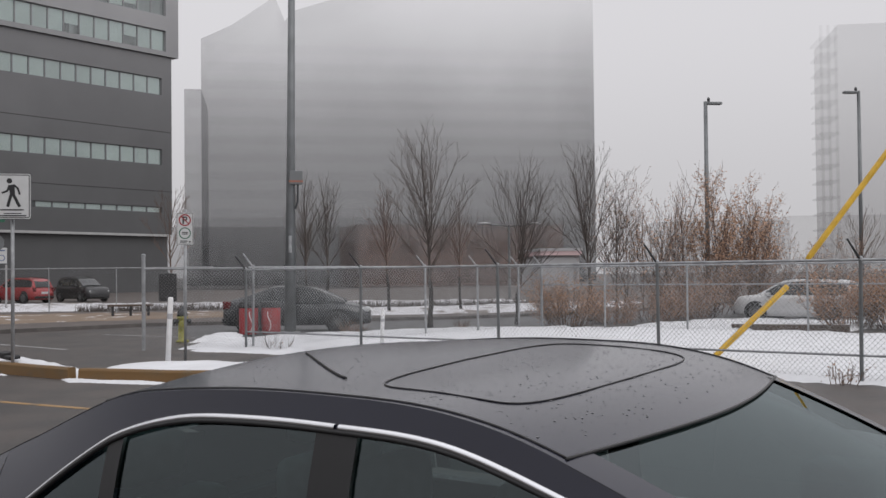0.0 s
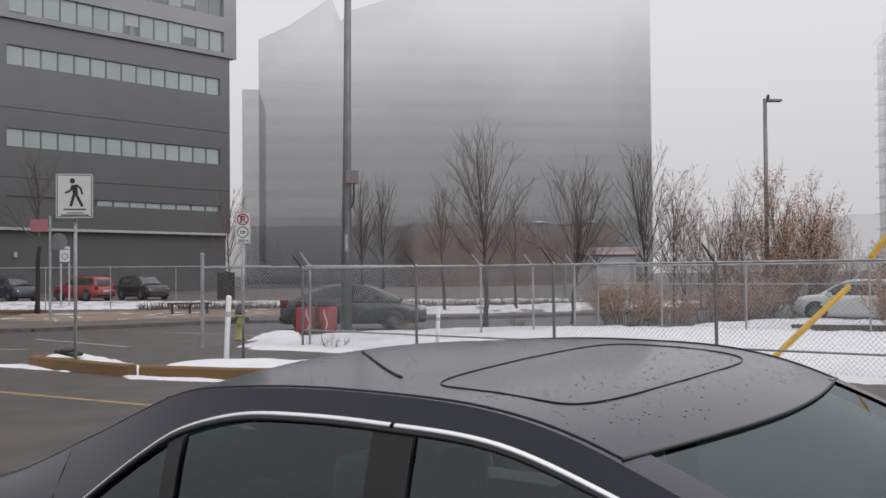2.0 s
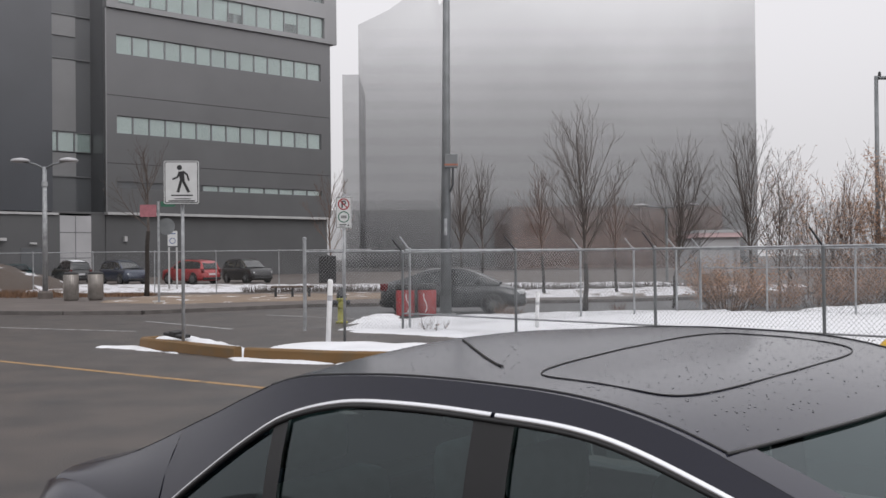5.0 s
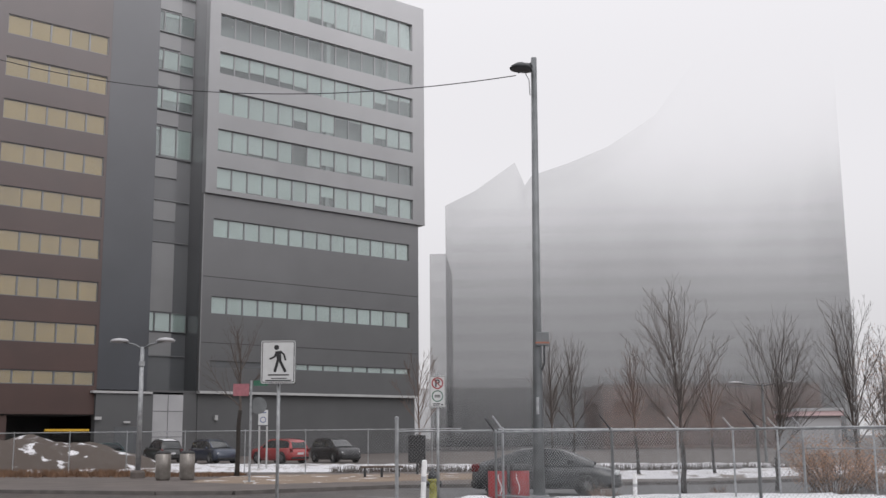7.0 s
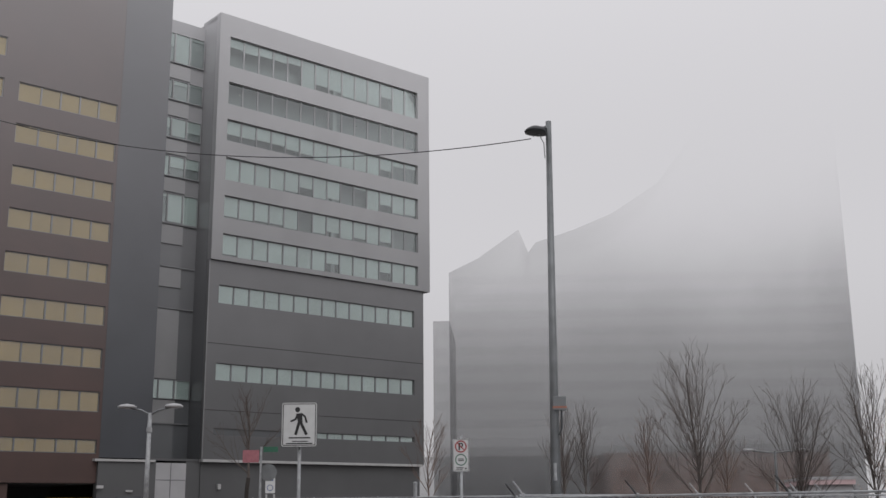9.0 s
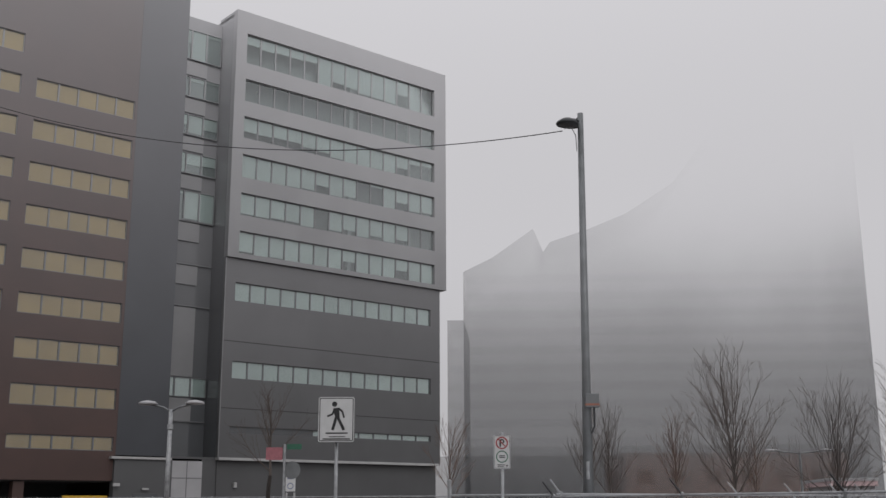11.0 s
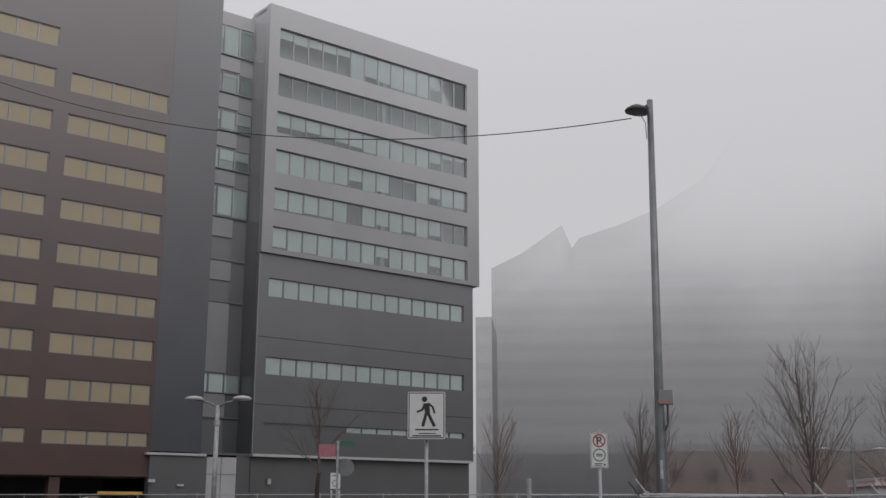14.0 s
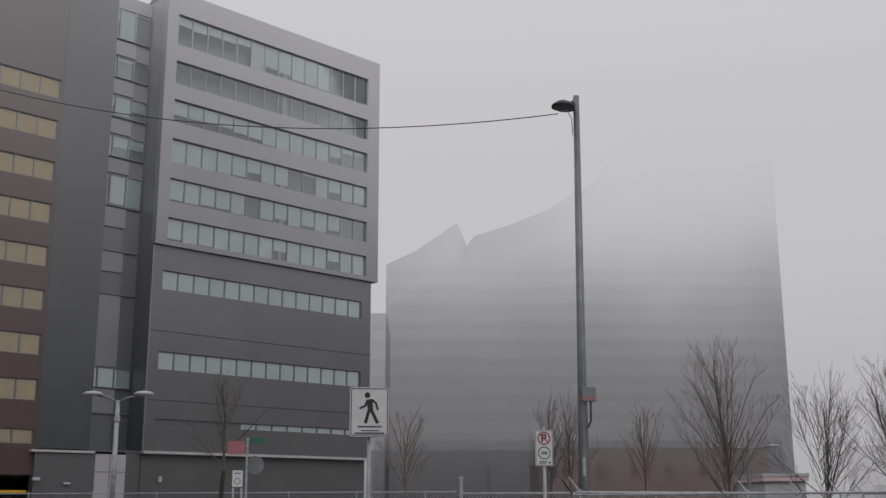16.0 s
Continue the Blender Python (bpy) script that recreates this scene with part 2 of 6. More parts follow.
# fog painted into the tower materials: base, at 50 m, power
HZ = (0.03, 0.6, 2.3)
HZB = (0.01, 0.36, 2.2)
M = dict(
    asphalt=mat("asphalt", (0.067, 0.055, 0.048), 0.48, var=0.45, scale=1.0, bump=0.5, bscale=45, col2=(0.03, 0.027, 0.026), lo=0.3, hi=0.62, detail=9.0),
    road=mat("road_asphalt", (0.055, 0.054, 0.055), 0.5, var=0.2, scale=0.5, bump=0.3, bscale=60),
    concrete=mat("pavement_concrete", (0.095, 0.08, 0.072), 0.75, var=0.2, scale=0.7, bump=0.25, bscale=30),
    kerb=mat("kerb_concrete", (0.11, 0.1, 0.095), 0.8, var=0.25, scale=2, bump=0.3, bscale=30),
    ochre=mat("ochre_kerb_paint", (0.155, 0.085, 0.027), 0.65, var=0.25, scale=2.5, bump=0.25, bscale=40, col2=(0.13, 0.085, 0.04), lo=0.28, hi=0.5),
    snow=mat("snow", (0.66, 0.67, 0.69), 0.6, var=0.06, scale=1.5, bump=0.5, bscale=9),
    oldsnow=mat("old_snow", (0.6, 0.6, 0.62), 0.65, var=0.1, scale=1.1, bump=0.5, bscale=7, col2=(0.17, 0.145, 0.125), lo=0.36, hi=0.46),
    soil=mat("soil", (0.11, 0.085, 0.065), 0.95, var=0.3, scale=1.2, bump=0.8, bscale=14, col2=(0.06, 0.05, 0.045)),
    drygrass=mat("dry_grass", (0.15, 0.085, 0.05), 0.9, var=0.3, scale=2.0),
    yline=mat("yellow_road_paint", (0.3, 0.18, 0.07), 0.6, var=0.25, scale=4, col2=(0.12, 0.09, 0.06), lo=0.3, hi=0.5),
    wline=mat("white_road_paint", (0.34, 0.34, 0.34), 0.6, var=0.25, scale=4, col2=(0.12, 0.12, 0.12), lo=0.35, hi=0.55),
    galv=mat("galvanised_steel", (0.32, 0.33, 0.34), 0.5, 0.35, var=0.2, scale=5),
    wire=mat("galvanised_wire", (0.27, 0.28, 0.285), 0.5, 0.5, var=0.15, scale=5),
    polegrey=mat("grey_lamp_pole", (0.18, 0.19, 0.195), 0.5, 0.4, var=0.15, scale=2),
    darkmetal=mat("dark_metal", (0.045, 0.047, 0.05), 0.5, 0.4, var=0.2, scale=4),
    white=mat("white_plastic", (0.75, 0.75, 0.75), 0.5, var=0.06, scale=6),
    greyband=mat("grey_reflective_band", (0.4, 0.4, 0.42), 0.35, var=0.1, scale=20),
    signwhite=mat("white_sign_sheet", (0.56, 0.57, 0.57), 0.45, var=0.04, scale=8),
    signblack=mat("black_sign_ink", (0.018, 0.018, 0.02), 0.5, var=0.1, scale=8),
    signred=mat("red_sign_ink", (0.28, 0.02, 0.025), 0.5, var=0.1, scale=8),
    signfade=mat("faded_red_sign", (0.34, 0.13, 0.15), 0.5, var=0.12, scale=8),
    signgreen=mat("green_sign", (0.03, 0.12, 0.075), 0.5, var=0.1, scale=8),
    hydrant=mat("lime_yellow_paint", (0.28, 0.27, 0.06), 0.5, var=0.18, scale=8),
    black=mat("black_rubber", (0.02, 0.02, 0.021), 0.6, var=0.2, scale=8),
    binred=mat("red_plastic", (0.3, 0.032, 0.035), 0.45, var=0.15, scale=4),
    binsteel=mat("ribbed_steel", (0.3, 0.28, 0.26), 0.4, 0.6, var=0.2, scale=3),
    yellow=mat("yellow_plastic", (0.55, 0.33, 0.02), 0.45, var=0.15, scale=3),
    orange=mat("orange_tape", (0.3, 0.11, 0.07), 0.5, var=0.1, scale=8),
    bark=mat("bark", (0.03, 0.025, 0.022), 0.9, var=0.3, scale=12, bump=0.6, bscale=50),
    twig=mat("twigs", (0.09, 0.075, 0.067), 0.9, var=0.2, scale=6),
    twigred=mat("reddish_twigs", (0.13, 0.092, 0.076), 0.9, var=0.2, scale=6),
    twigtan=mat("tan_twigs", (0.17, 0.115, 0.085), 0.9, var=0.25, scale=6),
    leafbrown=mat("dry_orange_leaves", (0.33, 0.19, 0.115), 0.85, var=0.3, scale=5),
    leaftan=mat("dry_tan_leaves", (0.27, 0.17, 0.12), 0.85, var=0.3, scale=5),
    timber=mat("weathered_timber", (0.1, 0.075, 0.06), 0.85, var=0.25, scale=6),
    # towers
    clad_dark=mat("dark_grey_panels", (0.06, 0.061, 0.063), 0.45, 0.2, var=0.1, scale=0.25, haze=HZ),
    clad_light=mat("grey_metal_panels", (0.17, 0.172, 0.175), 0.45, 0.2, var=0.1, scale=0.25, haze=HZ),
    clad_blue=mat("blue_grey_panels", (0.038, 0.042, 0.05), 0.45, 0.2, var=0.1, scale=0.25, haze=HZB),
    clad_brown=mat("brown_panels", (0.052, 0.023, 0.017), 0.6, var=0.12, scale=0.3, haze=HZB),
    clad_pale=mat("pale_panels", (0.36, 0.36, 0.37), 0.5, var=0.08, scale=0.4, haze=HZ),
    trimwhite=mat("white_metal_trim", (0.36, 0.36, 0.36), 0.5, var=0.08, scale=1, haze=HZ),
    # dark colour stands in for the shade of unlit rooms and undercroft
    inside=mat("dark_recess_shade", (0.05, 0.052, 0.053), 0.8, var=0.2, scale=0.3, haze=HZ),
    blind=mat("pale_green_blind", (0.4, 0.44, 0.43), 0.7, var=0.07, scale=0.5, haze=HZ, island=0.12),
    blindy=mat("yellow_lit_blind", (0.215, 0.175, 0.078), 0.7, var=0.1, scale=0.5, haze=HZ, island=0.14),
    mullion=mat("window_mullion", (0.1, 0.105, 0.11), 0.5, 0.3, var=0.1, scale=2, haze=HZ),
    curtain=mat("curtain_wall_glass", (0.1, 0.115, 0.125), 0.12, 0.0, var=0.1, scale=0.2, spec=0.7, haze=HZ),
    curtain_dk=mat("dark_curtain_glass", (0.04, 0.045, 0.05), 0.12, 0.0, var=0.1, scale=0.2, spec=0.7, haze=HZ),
    pane=glass("pane_glass", (0.9, 0.95, 0.94)),
    paney=glass("bronze_pane_glass", (0.98, 0.93, 0.8)),
    vergem=mat("verge_grass", (0.2, 0.15, 0.11), 0.9, var=0.25, scale=0.9, bump=0.6, bscale=9, col2=(0.66, 0.66, 0.68), lo=0.34, hi=0.4),
    # cars
    carglass=glass("car_glass", (0.2, 0.265, 0.262), 0.8, mirror=(0.66, 0.75, 0.77)),
    fargglass=mat("dark_car_glass", (0.03, 0.034, 0.036), 0.08, var=0.1, scale=2, spec=0.7),
    chrome=mat("bright_chrome", (0.74, 0.75, 0.77), 0.22, 1.0, var=0.04, scale=6),
    seal=mat("black_seal", (0.012, 0.012, 0.013), 0.45, var=0.1, scale=8),
    tyre=mat("tyre", (0.018, 0.018, 0.018), 0.85, var=0.2, scale=10),
    rim=mat("alloy_rim", (0.13, 0.132, 0.135), 0.4, 0.6, var=0.1, scale=10),
    upholstery=mat("grey_upholstery", (0.33, 0.35, 0.345), 0.85, var=0.15, scale=8),
    lampglass=mat("headlamp_glass", (0.6, 0.62, 0.63), 0.1, var=0.1, scale=8),
    lampred=mat("tail_lamp", (0.1, 0.01, 0.012), 0.15, var=0.1, scale=8),
    drop=mat("water_drop", (0.1, 0.102, 0.11), 0.12, var=0.1, scale=9, spec=0.8),
    plate=mat("blank_plate", (0.5, 0.5, 0.52), 0.5, var=0.05, scale=8),
)


def paint(name, col, coat=0.7):
    return mat(name, col, 0.3, 0.3, var=0.05, scale=1.5, coat=coat)


# ---- building blocks ----
def finish(bm, name, material, smooth=False):
    me = bpy.data.meshes.new(name)
    bm.normal_update()
    bm.to_mesh(me)
    bm.free()
    if smooth:
        for p in me.polygons:
            p.use_smooth = True
    me.materials.append(material)
    return me


def part(name, bm, material, parent=None, label="", smooth=False):
    ob = new(name, bm if isinstance(bm, bpy.types.Mesh) else finish(bm, name, material, smooth))
    ob.parent = parent
    if label:
        tagged(ob, label)
    return ob


def thing(name, m, label, category, group="", kind=""):
    ob = new(name)
    ob.empty_display_size = 0.2
    ob.matrix_basis = m
    return tagged(ob, label, category, group, kind)


def solo(name, bm, material, label, category, m=None, group="", kind="", smooth=False):
    ob = new(name, finish(bm, name, material, smooth))
    if m is not None:
        ob.matrix_basis = m
    return tagged(ob, label, category, group, kind)


def box(bm, x0, x1, y0, y1, z0, z1, bevel=0.0):
    vs = bmesh.ops.create_cube(bm, size=1.0)["verts"]
    for v in vs:
        v.co = Vector((x0 + (v.co.x + 0.5) * (x1 - x0), y0 + (v.co.y + 0.5) * (y1 - y0), z0 + (v.co.z + 0.5) * (z1 - z0)))
    if bevel:
        es = list({e for v in vs for e in v.link_edges})
        bmesh.ops.bevel(bm, geom=es, offset=bevel, segments=2, affect="EDGES", profile=0.6)
    return bm


def tube(bm, pts, radii, n=8, cap=True):
    """A tapered tube along points."""
    pts = [Vector(p) for p in pts]
    rings = []
    for i, p in enumerate(pts):
        d = (pts[min(i + 1, len(pts) - 1)] - pts[max(i - 1, 0)]).normalized()
        a = d.orthogonal().normalized() if i == 0 else (a - d * a.dot(d)).normalized()
        b = d.cross(a)
        r = radii[i] if hasattr(radii, "__len__") else radii
        rings.append([bm.verts.new(p + (a * math.cos(k * 2 * math.pi / n) + b * math.sin(k * 2 * math.pi / n)) * r) for k in range(n)])
    for r0, r1 in zip(rings, rings[1:]):
        for k in range(n):
            bm.faces.new((r0[k], r0[(k + 1) % n], r1[(k + 1) % n], r1[k]))
    if cap:
        bm.faces.new(rings[0][::-1])
        bm.faces.new(rings[-1])
    return bm


def lathe(bm, prof, n=16, axis="z", at=(0, 0, 0)):
    """Turns (radius, height) pairs round an axis."""
    rings = []
    for r, h in prof:
        ring = []
        for k in range(n):
            a = 2 * math.pi * k / n
            c = (r * math.cos(a), r * math.sin(a), h)
            c = c if axis == "z" else ((c[0], h, c[1]) if axis == "y" else (h, c[0], c[1]))
            ring.append(bm.verts.new(Vector(c) + Vector(at)))
        rings.append(ring)
    for r0, r1 in zip(rings, rings[1:]):
        for k in range(n):
            bm.faces.new((r0[k], r0[(k + 1) % n], r1[(k + 1) % n], r1[k]))
    bm.faces.new(rings[0][::-1])
    bm.faces.new(rings[-1])
    return bm


def slab(bm, outline, z0, z1):
    """A prism over an outline of (x, y) corners."""
    lo = [bm.verts.new((x, y, z0)) for x, y in outline]
    hi = [bm.verts.new((x, y, z1)) for x, y in outline]
    n = len(outline)
    for i in range(n):
        bm.faces.new((lo[i], lo[(i + 1) % n], hi[(i + 1) % n], hi[i]))
    bm.faces.new(hi)
    bm.faces.new(lo[::-1])
    bmesh.ops.recalc_face_normals(bm, faces=bm.faces)
    return bm


def inside_poly(x, y, poly):
    c = False
    for (x0, y0), (x1, y1) in zip(poly, poly[1:] + poly[:1]):
        if (y0 > y) != (y1 > y) and x < (x1 - x0) * (y - y0) / (y1 - y0) + x0:
            c = not c
    return c


def edge_dist(x, y, poly):
    p, best = Vector((x, y)), 1e9
    for a, b in zip(poly, poly[1:] + poly[:1]):
        a, b = Vector(a), Vector(b)
        k = max(0, min(1, (p - a).dot(b - a) / max(1e-9, (b - a).length_squared)))
        best = min(best, (p - a - (b - a) * k).length)
    return best


def sheet(poly, thick, step, rough, z=0.0, ragged=0.3, seed=0, holes=0.0):
    """A lying blanket (snow, soil) with ragged edges and an uneven top, over a rough outline."""
    bm = bmesh.new()
    xs, ys = [p[0] for p in poly], [p[1] for p in poly]
    nx, ny = int((max(xs) - min(xs)) / step) + 2, int((max(ys) - min(ys)) / step) + 2
    grid = {}
    for i in range(nx):
        for j in range(ny):
            x, y = min(xs) - step / 2 + i * step, min(ys) - step / 2 + j * step
            d = edge_dist(x, y, poly) * (1 if inside_poly(x, y, poly) else -1)
            q = Vector((x * 0.9, y * 0.9, seed * 7.3))
            d += ragged * noise.noise(q) + ragged * 0.5 * noise.noise(q * 3.1)
            if holes:
                d -= holes * max(0, noise.noise(q * 0.6 + Vector((5, 9, 2))) - 0.1) * 6
            h = thick * min(1, max(0, d) / (thick * 1.2 + 0.05)) ** 0.6
            h *= 1 + rough * noise.noise(q * 1.7)
            grid[i, j] = (bm.verts.new((x, y, z + (h if d > 0 else -0.03))), d)
    for i in range(nx - 1):
        for j in range(ny - 1):
            c = [grid[i, j], grid[i + 1, j], grid[i + 1, j + 1], grid[i, j + 1]]
            if max(k[1] for k in c) > 0:
                bm.faces.new([k[0] for k in c])
    bmesh.ops.delete(bm, geom=[v for v in bm.verts if not v.link_faces], context="VERTS")
    return bm


def along(a, b):
    """The pose at a whose x axis runs towards b."""
    return pose(a[0], a[1], a[2] if len(a) > 2 else 0, 0, 0, math.degrees(math.atan2(b[1] - a[1], b[0] - a[0])))


# ---- ground ----
bm = bmesh.new()
slab(bm, [(1500 * math.cos(a * math.pi / 12), 1500 * math.sin(a * math.pi / 12)) for a in range(24)], -0.4, 0.0)
solo("ground", bm, M["asphalt"], "damp grey asphalt of the open lot", "ground", kind="structure")

bm = bmesh.new()
slab(bm, [(-3, 38), (-2, 31.5), (3, 33), (9, 36.2), (40, 36.2), (60, 60), (30, 62), (14, 45.2), (7, 41.9), (1, 41.1), (-4.7, 40.1)], -0.2, 0.006)
solo("road", bm, M["road"], "damp asphalt street behind the fenced yard", "road", kind="structure")

FAR_KERB = [(-60, 52), (-30, 43.5), (-16, 37.9), (-11.7, 36.6), (-9.2, 36.5), (-4.7, 40.1), (1, 41.1), (7, 41.9), (14, 45.2), (30, 62)]
bm = bmesh.new()
slab(bm, FAR_KERB + [(60, 130), (-90, 130)], -0.2, 0.11)
solo("pavement", bm, M["concrete"], "brownish concrete pavement and verge beyond the street", "pavement", kind="structure")
bm = bmesh.new()
for a, b in zip(FAR_KERB, FAR_KERB[1:]):
    n = Vector((b[1] - a[1], a[0] - b[0])).normalized() * 0.18
    slab(bm, [a, b, (b[0] + n.x, b[1] + n.y), (a[0] + n.x, a[1] + n.y)], -0.1, 0.125)
solo("kerb", bm, M["kerb"], "dark worn concrete kerb along the street", "kerb", kind="structure")


def stripe(a, b, w, m, label):
    d = Vector((b[0] - a[0], b[1] - a[1]))
    n = Vector((-d.y, d.x)).normalized() * w / 2
    bm = slab(bmesh.new(), [(a[0] + n.x, a[1] + n.y), (a[0] - n.x, a[1] - n.y), (b[0] - n.x, b[1] - n.y), (b[0] + n.x, b[1] + n.y)], 0.0, 0.004)
    solo("road_marking", bm, m, label, "road marking", kind="structure")


stripe((-14.0, 25.7), (-0.6, 14.2), 0.13, M["yline"], "worn yellow paint line on the asphalt")
stripe((-8.1, 32.4), (-4.9, 28.3), 0.12, M["wline"], "worn white parking line")
stripe((-13.4, 31.2), (-7.2, 27.9), 0.12, M["wline"], "worn white parking line")
stripe((-5.0, 35.2), (-1.6, 31.9), 0.12, M["wline"], "worn white parking line")
stripe((-15.6, 28.0), (-9.6, 25.2), 0.12, M["wline"], "worn white parking line")

# snow in the fenced yard and around
YARD = [(-2.2, 27.75), (-0.7, 26.75), (8.8, 15.8), (14.2, 9.6), (22, 12), (20, 22), (13.6, 29.4), (8.4, 34.2), (4.2, 33.9), (1.0, 32.6), (-0.4, 31.6), (-1.6, 29.6)]
solo("snow", sheet(YARD, 0.09, 0.28, 0.5, seed=1, ragged=0.25), M["snow"], "thin white snow cover in the fenced yard", "snow", kind="structure", smooth=True)
solo("snow", sheet([(-2.2, 30.0), (-0.9, 31.2), (-0.9, 33.0), (-1.6, 32.2)], 0.13, 0.16, 0.6, seed=2, ragged=0.3), M["snow"],
     "low heap of snow beside the red barrels", "snow", kind="structure", smooth=True)
solo("snow", sheet([(-27, 60), (-9.4, 56), (2.5, 56.5), (14, 58), (14, 63), (-8, 66), (-30, 74)], 0.14, 0.45, 0.6, z=0.11, seed=3, ragged=0.7), M["oldsnow"],
     "strip of snow along the parking lot", "snow", kind="structure", smooth=True)
solo("snow", sheet([(1, 44.0), (9, 45.2), (16, 49), (15, 51), (8, 47.6), (1, 46)], 0.1, 0.3, 0.6, z=0.11, seed=4, ragged=0.4), M["oldsnow"],
     "strip of snow on the verge", "snow", kind="structure", smooth=True)
solo("snow", sheet([(-1, 48.4), (11, 49.8), (19, 55), (18, 58), (9, 53), (-1, 51)], 0.1, 0.35, 0.6, z=0.11, seed=5, ragged=0.6), M["oldsnow"],
     "patchy old snow on the verge", "snow", kind="structure", smooth=True)
solo("verge", sheet([(-13, 44.5), (-9.5, 41.8), (-3.5, 44.2), (1, 46.5), (1, 52), (-12, 51)], 0.06, 0.3, 0.6, z=0.1, seed=6, ragged=0.5), M["vergem"],
     "verge of dry grass with patches of snow", "verge", kind="structure", smooth=True)
solo("snow", sheet([(12.2, 29.4), (16, 29.4), (22, 33), (24, 37), (14, 36), (11, 33.5)], 0.1, 0.3, 0.6, seed=8, ragged=0.5), M["snow"],
     "snow beside the white car", "snow", kind="structure", smooth=True)

# kerbed islands with signs
def island(name, line, back, seed, label):
    """A painted kerb along a line, snow behind it."""
    near = lambda p: (-0.29 + 0.945 * (p[0] + 0.29), 0.92 + 0.945 * (p[1] - 0.92))
    line, back = [near(p) for p in line], [near(p) for p in back]
    bm = bmesh.new()
    n_out = []
    for i, p in enumerate(line):
        a, b = Vector(line[max(i - 1, 0)]), Vector(line[min(i + 1, len(line) - 1)])
        d = (b - a).normalized()
        n_out.append(Vector((-d.y, d.x)) * 0.17)
    prof = [(0.0, 0.0), (0.012, 0.17), (0.035, 0.2), (0.14, 0.205), (0.17, 0.18), (0.17, 0.0)]
    rings = [[bm.verts.new((p[0] + n.x / 0.17 * u, p[1] + n.y / 0.17 * u, v + 0.004 * math.sin(i * 2.1))) for u, v in prof] for i, (p, n) in enumerate(zip(line, n_out))]
    for r0, r1 in zip(rings, rings[1:]):
        for k in range(len(prof) - 1):
            bm.faces.new((r0[k], r1[k], r1[k + 1], r0[k + 1]))
    bm.faces.new(rings[0])
    bm.faces.new(rings[-1][::-1])
    bmesh.ops.recalc_face_normals(bm, faces=bm.faces)
    solo(name, bm, M["ochre"], label, "kerb", kind="structure")
    inner = [(p[0] + n.x * 0.7, p[1] + n.y * 0.7) for p, n in zip(line, n_out)]
    solo("snow", sheet(inner + back, 0.225, 0.08, 0.12, seed=seed, ragged=0.12), M["snow"], "snow lying on the kerbed island", "snow", kind="structure", smooth=True)


island("kerb", [(-5.95, 24.65), (-6.2, 24.35), (-6.15, 24.05), (-5.9, 23.7), (-5.2, 22.95), (-4.5, 22.15), (-3.72, 21.3)],
       [(-3.3, 21.7), (-3.9, 22.8), (-4.6, 23.9), (-5.4, 24.8)], 11, "ochre painted concrete kerb block topped with snow")
island("kerb", [(-3.5, 21.06), (-2.7, 20.6), (-1.9, 20.2), (-1.0, 19.85), (0.2, 19.5), (1.5, 19.2)],
       [(1.7, 20.2), (0.6, 21.3), (-0.7, 22.0), (-2.0, 22.6), (-2.9, 22.0)], 12, "ochre painted concrete kerb block with snow behind")
solo("snow", sheet([(-6.75, 23.0), (-6.0, 23.1), (-5.0, 21.75), (-4.3, 20.95), (-4.4, 20.85), (-5.3, 21.75), (-6.0, 22.5)], 0.04, 0.08, 0.5, seed=13, ragged=0.16, holes=0.12), M["snow"],
     "thin snow along the foot of the kerb", "snow", kind="structure", smooth=True)
solo("snow", sheet([(-3.6, 20.3), (-3.3, 19.95), (-1.9, 19.15), (-0.2, 18.5), (-0.2, 18.3), (-1.9, 18.9), (-3.4, 19.7)], 0.04, 0.08, 0.5, seed=14, ragged=0.14, holes=0.12), M["snow"],
     "thin snow along the foot of the kerb", "snow", kind="structure", smooth=True)
solo("snow", sheet([(-2.3, 27.1), (-0.5, 26.4), (2.0, 23.7), (1.4, 23.7), (-0.7, 25.9)], 0.04, 0.12, 0.5, seed=15, ragged=0.25), M["snow"],
     "thin snow at the foot of the fence", "snow", kind="structure", smooth=True)

bm = bmesh.new()
for k in range(3):
    box(bm, -0.3 + 0.28 * k, 0.02 + 0.28 * k, -0.2, 0.15, 0.0, 0.1 + 0.06 * (k == 1), 0.04)
solo("rubber_mat", bm, M["black"], "crumpled black rubber mat on the snowy island", "mat", pose(-5.0, 22.2, 0.27, 4, 6, -40) @ Matrix.Diagonal((0.62, 0.7, 0.7, 1)))

# unseen dark wall added behind the camera to darken the car's reflections
solo("wall_south", box(bmesh.new(), -70, 70, -30, -29.4, 0, 11), M["clad_brown"], "unseen plain wall added to darken reflections", "wall", kind="structure")

# ---- office tower with a grey wing, a glass notch and a brown wing ----
TA = pose(-11.1, 124.5, 0, 0, 0, 44)        # x along the face, y into the building
tower = thing("office_tower", TA, "grey panelled office tower with ribbon windows, fog painted on upper floors", "office tower")


def tpart(name, m, *boxes, label="", parent=None, bevel=0.0):
    bm = bmesh.new()
    for b in boxes:
        box(bm, *b, bevel=bevel)
    return part(name, bm, m, parent or tower, label)


